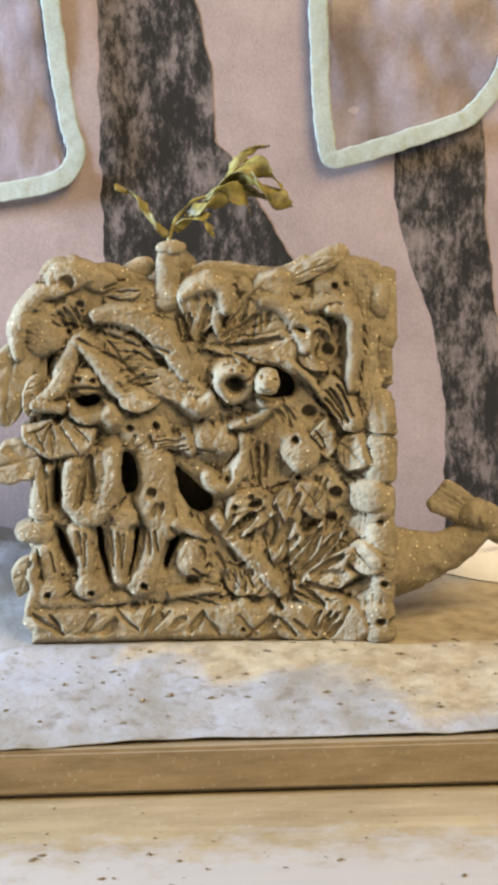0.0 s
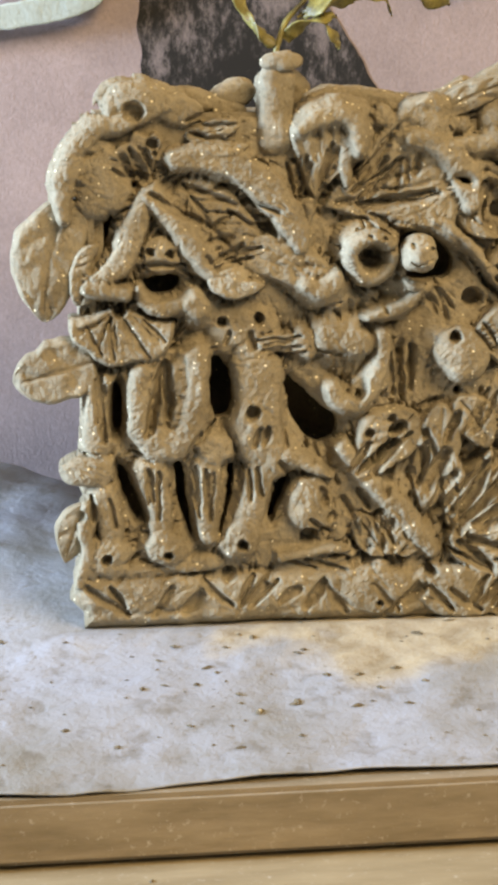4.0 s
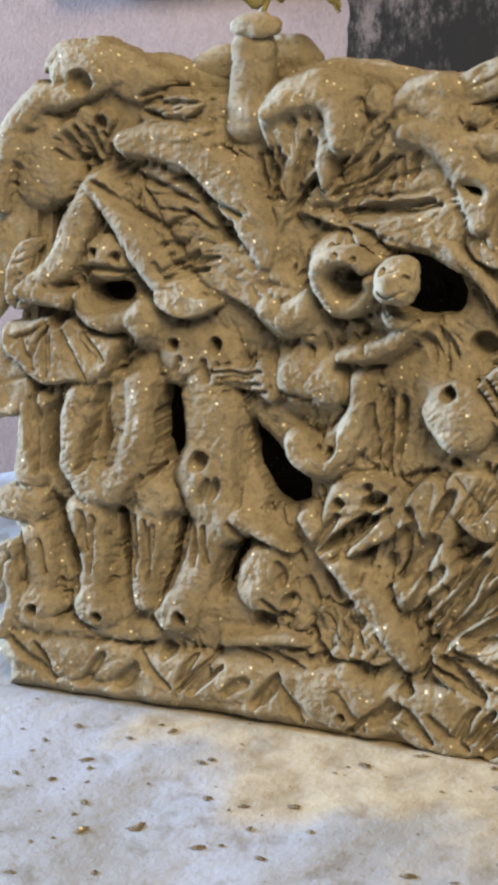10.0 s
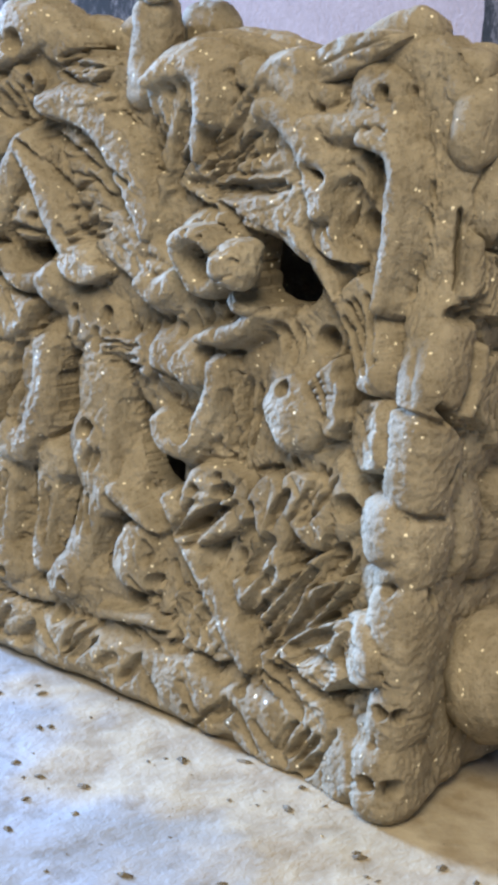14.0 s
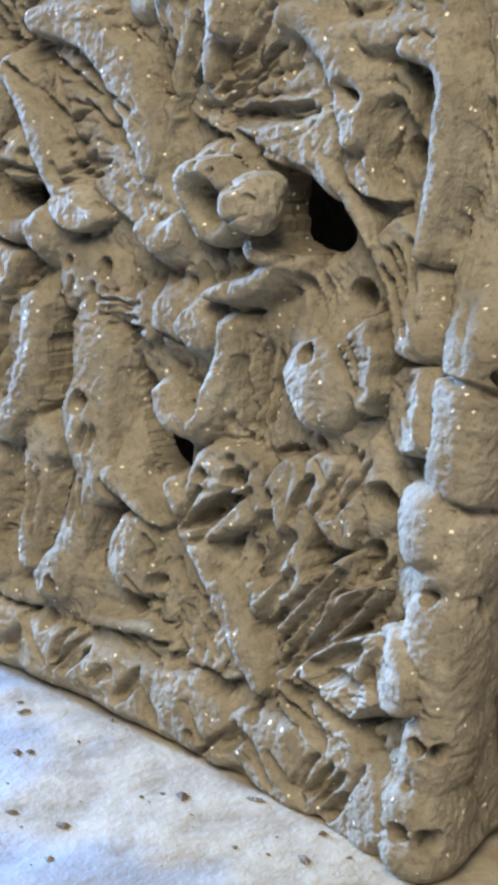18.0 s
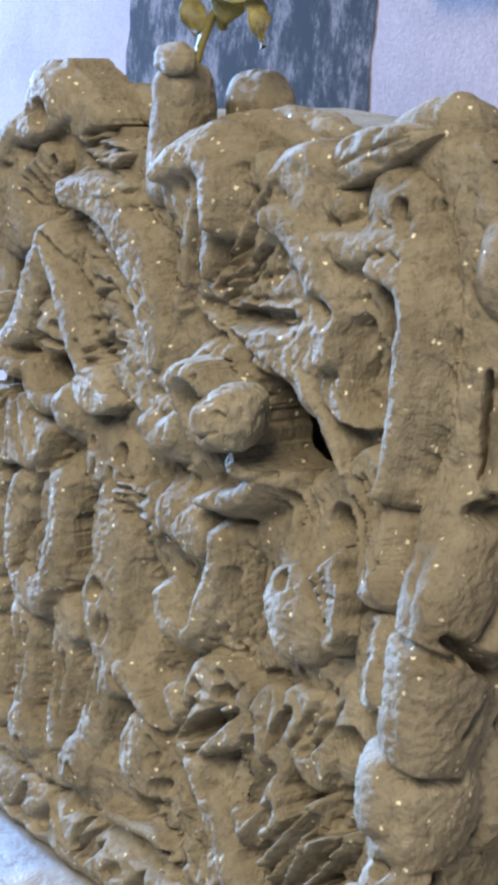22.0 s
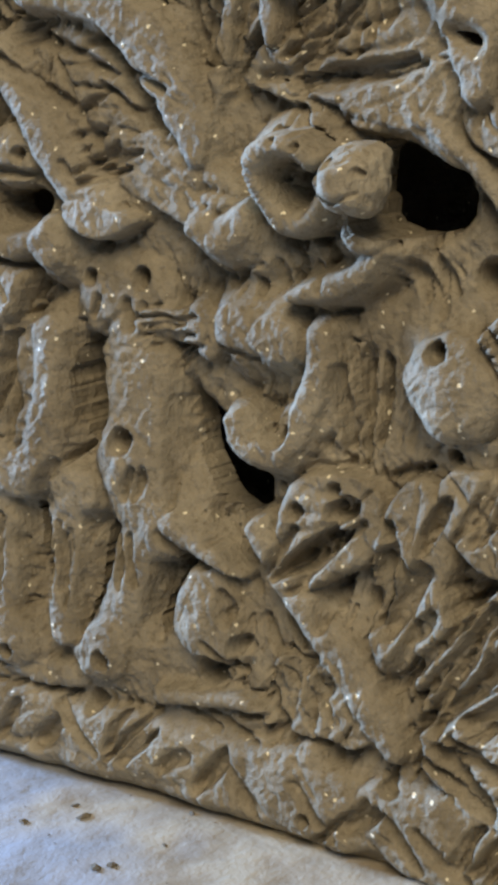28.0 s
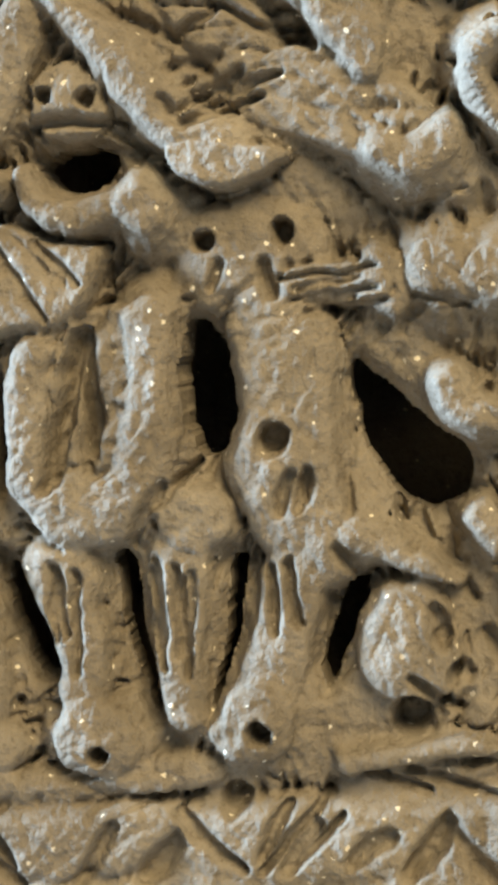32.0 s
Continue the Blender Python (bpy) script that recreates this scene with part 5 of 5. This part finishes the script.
# clay bird's head leaning out of the side of the house
part("bird_neck", sweep("bird_neck", [(0.160, 0.032, 0.028, 0.0200), (0.180, 0.031, 0.031, 0.0155), (0.198, 0.030, 0.0350, 0.0108), (0.210, 0.029, 0.041, 0.0085), (0.217, 0.028, 0.048, 0.0078), (0.220, 0.028, 0.052, 0.006)], CLAY, 1.0, 28, 0.0012), house, "ribbed clay bird's neck")
part("bird_head", sweep("bird_head", [(0.206, 0.027, 0.052, 0.005), (0.213, 0.027, 0.0535, 0.0092), (0.220, 0.027, 0.0515, 0.0085), (0.226, 0.027, 0.047, 0.005)], CLAY, 1.0, 28, 0.0012), house, "rounded clay bird's head")
part("bird_eye", sweep("bird_eye", [(0.2145, 0.018, 0.0525, 0.0022), (0.2165, 0.0175, 0.0530, 0.0030), (0.2185, 0.018, 0.0525, 0.0022)], CLAY, 0.8, 16, 0.0005), house, "raised clay eye")
part("bird_beak", sweep("bird_beak", [(0.210, 0.028, 0.050, 0.007), (0.217, 0.028, 0.0505, 0.0075), (0.2245, 0.027, 0.045, 0.0052), (0.231, 0.027, 0.039, 0.003), (0.234, 0.027, 0.035, 0.0015)], CLAY), house, "hooked clay beak")
for k in range(5):
    a = k / 4
    part("crest_ridge", sweep("crest_ridge", [(0.219 - 0.006 * a, 0.028, 0.052 - 0.004 * a, 0.0028), (0.212 - 0.010 * a, 0.0275, 0.0600 - 0.004 * a, 0.0033), (0.204 - 0.011 * a, 0.027, 0.0665 - 0.007 * a, 0.0034), (0.198 - 0.007 * a, 0.027, 0.0690 - 0.010 * a, 0.0022)], CLAY, 0.8), house, "scored clay crest")


# ---- dried leaf stuck in the chimney ----
def dried_leaf_material():
    m, n, l, p = material("dried_leaf")
    v = place(n)
    c = ramp(n, l, noise_node(n, l, v, 130, 4).outputs["Fac"], [(0.32, (0.055, 0.045, 0.014)), (0.48, (0.17, 0.135, 0.03)), (0.6, (0.27, 0.225, 0.06)), (0.72, (0.24, 0.15, 0.09))])
    l.new(c.outputs[0], p.inputs["Base Color"])
    p.inputs["Roughness"].default_value = 0.5
    l.new(bump(n, l, noise_node(n, l, v, 900, 3).outputs["Fac"], 0.5, 0.0006), p.inputs["Normal"])
    return m


DRY = dried_leaf_material()
sprig = tagged(new("dried_sprig"), "withered yellow-green leaf sprig standing in the clay chimney", "plant")
part("stem", sweep("stem", [(0.070, 0.014, 0.178, 0.0009), (0.0705, 0.016, 0.187, 0.0009), (0.074, 0.018, 0.196, 0.0009), (0.082, 0.02, 0.204, 0.0008), (0.094, 0.02, 0.207, 0.0007)], DRY, 1.0, 8, 0.0001), sprig)
for path, flat, twist in (
        ([(0.090, 0.02, 0.204, 0.0015), (0.096, 0.018, 0.211, 0.0038), (0.100, 0.017, 0.219, 0.0034), (0.105, 0.018, 0.2255, 0.0024), (0.117, 0.02, 0.2280, 0.0012)], 0.22, 240),
        ([(0.099, 0.018, 0.217, 0.0015), (0.106, 0.015, 0.2145, 0.0044), (0.114, 0.015, 0.209, 0.0052), (0.121, 0.017, 0.204, 0.0045), (0.127, 0.018, 0.2005, 0.0012)], 0.16, 200),
        ([(0.098, 0.020, 0.214, 0.0012), (0.107, 0.020, 0.208, 0.0030), (0.116, 0.020, 0.204, 0.0030), (0.126, 0.021, 0.2025, 0.0010)], 0.2, -120),
        ([(0.078, 0.019, 0.197, 0.0012), (0.083, 0.016, 0.200, 0.0046), (0.090, 0.015, 0.202, 0.0050), (0.097, 0.016, 0.206, 0.0036), (0.101, 0.017, 0.213, 0.001)], 0.18, -250),
        ([(0.097, 0.019, 0.212, 0.0012), (0.103, 0.014, 0.218, 0.0040), (0.110, 0.013, 0.219, 0.0046), (0.118, 0.015, 0.214, 0.0036), (0.123, 0.017, 0.209, 0.001)], 0.14, 330),
        ([(0.086, 0.019, 0.203, 0.0012), (0.092, 0.014, 0.209, 0.0040), (0.099, 0.014, 0.208, 0.0042), (0.106, 0.016, 0.203, 0.0026), (0.108, 0.017, 0.197, 0.001)], 0.16, -300),
        ([(0.074, 0.018, 0.190, 0.0012), (0.078, 0.016, 0.1945, 0.0036), (0.084, 0.015, 0.1965, 0.0038), (0.090, 0.016, 0.197, 0.001)], 0.2, 160),
        ([(0.0700, 0.016, 0.188, 0.0010), (0.0655, 0.017, 0.192, 0.0022), (0.061, 0.018, 0.199, 0.0020), (0.056, 0.018, 0.206, 0.0022), (0.046, 0.018, 0.2115, 0.0012)], 0.25, 420),
        ([(0.083, 0.02, 0.203, 0.0010), (0.086, 0.017, 0.196, 0.0028), (0.089, 0.016, 0.191, 0.0026), (0.091, 0.016, 0.187, 0.001)], 0.2, 190)):
    part("leaf", sweep("leaf", path, DRY, flat, 14, 0.0016, twist), sprig)


# ---- paper with a ragged front edge, torn ridge behind ----
def paper_height(X, Y):
    z = 0.0012 - 0.0125 * np.clip((-Y - 0.004) / 0.093, 0, 1) ** 0.9
    box_near = np.clip((np.maximum(np.abs(X - 0.088) - 0.095, np.abs(Y - 0.05) - 0.06)) / 0.02, 0, 1)
    z = z + box_near * (0.0018 * fbm(X, Y, 0 * X, 14, 3, 2) + 0.0006 * fbm(X, Y, 0 * X, 60, 2, 3))
    ridge = np.clip((Y + 0.01) / 0.165, 0, 1) ** 1.3 * np.clip((0.05 - X) / 0.08, 0, 1)
    z = z + 0.017 * ridge * (1 + 0.3 * fbm(X, Y, 0 * X, 30, 2, 4))
    right = np.exp(-(((Y - 0.13) / 0.035) ** 2)) * np.clip((X - 0.19) / 0.02, 0, 1)
    return z + 0.006 * right * (1 + 0.8 * fbm(X, Y, 0 * X, 25, 2, 6))


def paper_sheet():
    xs, k = np.linspace(-0.30, 0.50, 420), np.linspace(0, 1, 200)
    X, K = np.meshgrid(xs, k)
    front = -0.0965 + 0.0035 * fbm(X, 0 * X, 0 * X, 11, 3, 9) - 0.004 * np.exp(-(((X + 0.005) / 0.03) ** 2))
    back = 0.178 + 0.012 * fbm(X, 0 * X, 0 * X, 18, 3, 10)
    Y = front + (back - front) * K
    Z = np.maximum(paper_height(X, Y), -0.0132 + 0.0004 * K)
    lift = np.exp(-K * 40) * 0.0016 * np.clip(fbm(X, 0 * X, 0 * X, 16, 2, 12) + 0.4, 0, 2)
    V = np.stack([X, Y, Z + lift], -1).reshape(-1, 3)
    n, top = len(V), grid_faces(200, 420)
    low = V - (0, 0, 0.0005)
    edge = np.r_[np.arange(420), np.arange(1, 200) * 420 + 419, (199 * 420 + np.arange(418, -1, -1)), np.arange(198, 0, -1) * 420]
    nxt = np.roll(edge, -1)
    side = np.stack([nxt, edge, edge + n, nxt + n], -1)
    return mesh("paper_sheet", np.concatenate([V, low]), np.concatenate([top, top[:, ::-1] + n, side]), PAPER)


tagged(new("paper_sheet", paper_sheet()), "crumpled plaster-stained white paper sheet under the clay", "paper")


# crumpled white mound added behind the bird's neck; its white paints a window-lit patch
def lit_paper_mound():
    r, a = np.meshgrid(np.linspace(0, 1, 60), np.linspace(0, 2 * np.pi, 120, endpoint=False), indexing="ij")
    X, Y = 0.268 + 0.062 * r * np.cos(a), 0.125 + 0.036 * r * np.sin(a)
    fold = 1 - np.abs(fbm(X, Y, 0 * X, 34, 2, 91)) + 0.3 * fbm(X, Y, 0 * X, 90, 2, 92)
    Z = paper_height(X, Y) + 0.0006 + 0.026 * (1 - r**2) ** 0.6 * (0.55 + 0.45 * fold)
    return mesh("lit_paper_mound", np.stack([X, Y, Z], -1).reshape(-1, 3), grid_faces(60, 120, True), LIT_PAPER)


LIT_PAPER = plain("lit_white_paper", (0.74, 0.74, 0.75), 0.7, 0.05, 120)
tagged(new("lit_paper_mound", lit_paper_mound()), "crumpled white paper mound coloured as a window-lit patch on the stained sheet", "paper")


# clay crumbs on the paper and the table
def crumbs(name, count, spot, seed, sizes):
    rng = np.random.RandomState(seed)
    V, Fc = [], []
    base = np.array([(1, 0, 0), (0.3, 0.9, 0), (-0.8, 0.5, 0), (-0.7, -0.6, 0), (0.4, -0.9, 0), (0.1, 0.1, 0.7), (0, 0, -0.3)])
    for _ in range(count):
        x, y, z = spot(rng)
        r = sizes[0] + (sizes[1] - sizes[0]) * rng.rand() ** 3
        a, sx = rng.rand() * 6.28, 0.7 + 1.6 * rng.rand()
        q = base * (1 + 0.5 * (rng.rand(7, 1) - 0.5)) * r * (sx, 1, 0.7)
        q = np.stack([q[:, 0] * math.cos(a) - q[:, 1] * math.sin(a), q[:, 0] * math.sin(a) + q[:, 1] * math.cos(a), q[:, 2]], -1)
        k = len(V)
        V += [tuple(p) for p in q + (x, y, z)]
        Fc += [(k + i, k + (i + 1) % 5, k + 5) for i in range(5)] + [(k + (i + 1) % 5, k + i, k + 6) for i in range(5)]
    me = bpy.data.meshes.new(name)
    me.from_pydata(V, [], Fc)
    me.materials.append(CRUMB)
    return me


def on_paper(rng):
    x, y = rng.uniform(-0.12, 0.30), rng.uniform(-0.09, 0.005)
    return x, y, float(paper_height(np.array([x]), np.array([y]))[0]) + 0.0001


def on_table(rng):
    return rng.uniform(-0.1, 0.3), rng.uniform(-0.28, -0.11), -0.0338


tagged(new("clay_crumbs", crumbs("clay_crumbs", 420, on_paper, 5, (0.00015, 0.0016))), "dry clay crumbs scattered on the paper", "crumbs", kind="stuff")
tagged(new("table_crumbs", crumbs("table_crumbs", 160, on_table, 6, (0.0003, 0.0016))), "dry clay crumbs scattered on the table", "crumbs", kind="stuff")


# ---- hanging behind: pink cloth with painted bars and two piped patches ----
def cloth_material(name, dark, light, weave=900, sheen=0.9):
    m, n, l, p = material(name)
    v = place(n)
    c = ramp(n, l, noise_node(n, l, v, 22, 4).outputs["Fac"], [(0.3, dark), (0.7, light)]).outputs[0]
    g = n.new("ShaderNodeMapping")
    g.inputs["Scale"].default_value = (weave, weave, weave * 0.8)
    l.new(v, g.inputs["Vector"])
    t = noise_node(n, l, g.outputs[0], 1.0, 3)
    k = ramp(n, l, t.outputs["Fac"], [(0.3, (0.86, 0.86, 0.86)), (0.7, (1.08, 1.08, 1.08))]).outputs[0]
    l.new(mix(n, l, 1.0, c, k, "MULTIPLY"), p.inputs["Base Color"])
    p.inputs["Roughness"].default_value = sheen
    l.new(bump(n, l, t.outputs["Fac"], 0.4, 0.0005), p.inputs["Normal"])
    return m


PINK = cloth_material("pink_linen", (0.25, 0.192, 0.178), (0.35, 0.272, 0.252))
SATIN = cloth_material("mauve_satin", (0.155, 0.125, 0.127), (0.29, 0.235, 0.235), 500, 0.38)
PIPING = cloth_material("pale_green_braid", (0.27, 0.31, 0.27), (0.38, 0.43, 0.38), 700)


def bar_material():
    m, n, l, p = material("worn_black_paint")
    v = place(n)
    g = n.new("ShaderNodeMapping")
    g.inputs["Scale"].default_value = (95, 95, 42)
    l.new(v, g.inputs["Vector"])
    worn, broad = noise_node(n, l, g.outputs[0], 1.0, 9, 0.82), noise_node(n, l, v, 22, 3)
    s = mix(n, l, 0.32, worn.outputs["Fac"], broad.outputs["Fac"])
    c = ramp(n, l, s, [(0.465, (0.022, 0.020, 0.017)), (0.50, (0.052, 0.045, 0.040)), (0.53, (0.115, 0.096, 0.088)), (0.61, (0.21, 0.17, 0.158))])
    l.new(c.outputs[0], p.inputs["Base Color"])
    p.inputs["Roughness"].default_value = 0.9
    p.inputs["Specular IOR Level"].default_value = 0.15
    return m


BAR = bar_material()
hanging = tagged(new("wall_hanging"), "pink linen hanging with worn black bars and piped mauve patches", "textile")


def flat_panel(name, outline, y, mat, ripple=0.0):
    """A flat cut of cloth with a slightly ragged outline, 1 mm thick."""
    o = np.array(outline, float)
    pts = []
    for a, b in zip(o, np.roll(o, -1, axis=0)):
        k = max(2, int(np.hypot(*(b - a)) / 4))
        for t in np.arange(k) / k:
            pts.append(a + (b - a) * t)
    pts = np.array(pts)
    pts = pts + 1.3 * np.stack([fbm(pts[:, 0], pts[:, 1], 0 * pts[:, 0], 0.12, 3, 51), fbm(pts[:, 0], pts[:, 1], 0 * pts[:, 0], 0.12, 3, 52)], -1)
    bm = bmesh.new()
    vs = [bm.verts.new((p[0] / 1000, y, p[1] / 1000)) for p in pts]
    f = bm.faces.new(vs)
    bmesh.ops.triangulate(bm, faces=[f])
    for edge_len in (0.012, 0.006):
        long = [e for e in bm.edges if e.calc_length() > edge_len]
        if ripple and long:
            bmesh.ops.subdivide_edges(bm, edges=long, cuts=2)
            bmesh.ops.triangulate(bm, faces=bm.faces[:])
    if ripple:
        for q in bm.verts:
            q.co.y += ripple * (noise.noise(Vector((q.co.x * 30 + 7 * q.co.z, 1.7, q.co.z * 22))) + 0.4 * noise.noise(q.co * 75))
    bm.normal_update()
    me = bpy.data.meshes.new(name)
    bm.to_mesh(me)
    bm.free()
    me.materials.append(mat)
    me.polygons.foreach_set("use_smooth", [True] * len(me.polygons))
    return me


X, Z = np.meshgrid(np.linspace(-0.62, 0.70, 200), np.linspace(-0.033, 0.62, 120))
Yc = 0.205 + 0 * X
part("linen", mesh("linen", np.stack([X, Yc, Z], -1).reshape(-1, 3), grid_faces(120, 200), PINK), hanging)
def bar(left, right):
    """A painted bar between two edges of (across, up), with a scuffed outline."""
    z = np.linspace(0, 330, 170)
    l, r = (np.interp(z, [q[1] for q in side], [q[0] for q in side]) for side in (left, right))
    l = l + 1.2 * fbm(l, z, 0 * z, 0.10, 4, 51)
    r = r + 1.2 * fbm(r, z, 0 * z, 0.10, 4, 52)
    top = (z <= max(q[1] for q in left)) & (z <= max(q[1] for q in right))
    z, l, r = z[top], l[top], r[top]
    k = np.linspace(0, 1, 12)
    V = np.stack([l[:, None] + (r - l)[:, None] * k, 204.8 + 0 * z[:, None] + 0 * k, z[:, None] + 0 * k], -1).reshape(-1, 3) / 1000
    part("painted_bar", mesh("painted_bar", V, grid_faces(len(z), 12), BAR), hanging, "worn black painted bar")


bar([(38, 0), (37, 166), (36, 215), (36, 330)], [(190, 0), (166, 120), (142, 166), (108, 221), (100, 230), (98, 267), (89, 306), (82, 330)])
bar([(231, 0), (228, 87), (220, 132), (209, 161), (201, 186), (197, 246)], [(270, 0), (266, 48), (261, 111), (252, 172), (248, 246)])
# third bar is made up: it repeats the first for views from the right
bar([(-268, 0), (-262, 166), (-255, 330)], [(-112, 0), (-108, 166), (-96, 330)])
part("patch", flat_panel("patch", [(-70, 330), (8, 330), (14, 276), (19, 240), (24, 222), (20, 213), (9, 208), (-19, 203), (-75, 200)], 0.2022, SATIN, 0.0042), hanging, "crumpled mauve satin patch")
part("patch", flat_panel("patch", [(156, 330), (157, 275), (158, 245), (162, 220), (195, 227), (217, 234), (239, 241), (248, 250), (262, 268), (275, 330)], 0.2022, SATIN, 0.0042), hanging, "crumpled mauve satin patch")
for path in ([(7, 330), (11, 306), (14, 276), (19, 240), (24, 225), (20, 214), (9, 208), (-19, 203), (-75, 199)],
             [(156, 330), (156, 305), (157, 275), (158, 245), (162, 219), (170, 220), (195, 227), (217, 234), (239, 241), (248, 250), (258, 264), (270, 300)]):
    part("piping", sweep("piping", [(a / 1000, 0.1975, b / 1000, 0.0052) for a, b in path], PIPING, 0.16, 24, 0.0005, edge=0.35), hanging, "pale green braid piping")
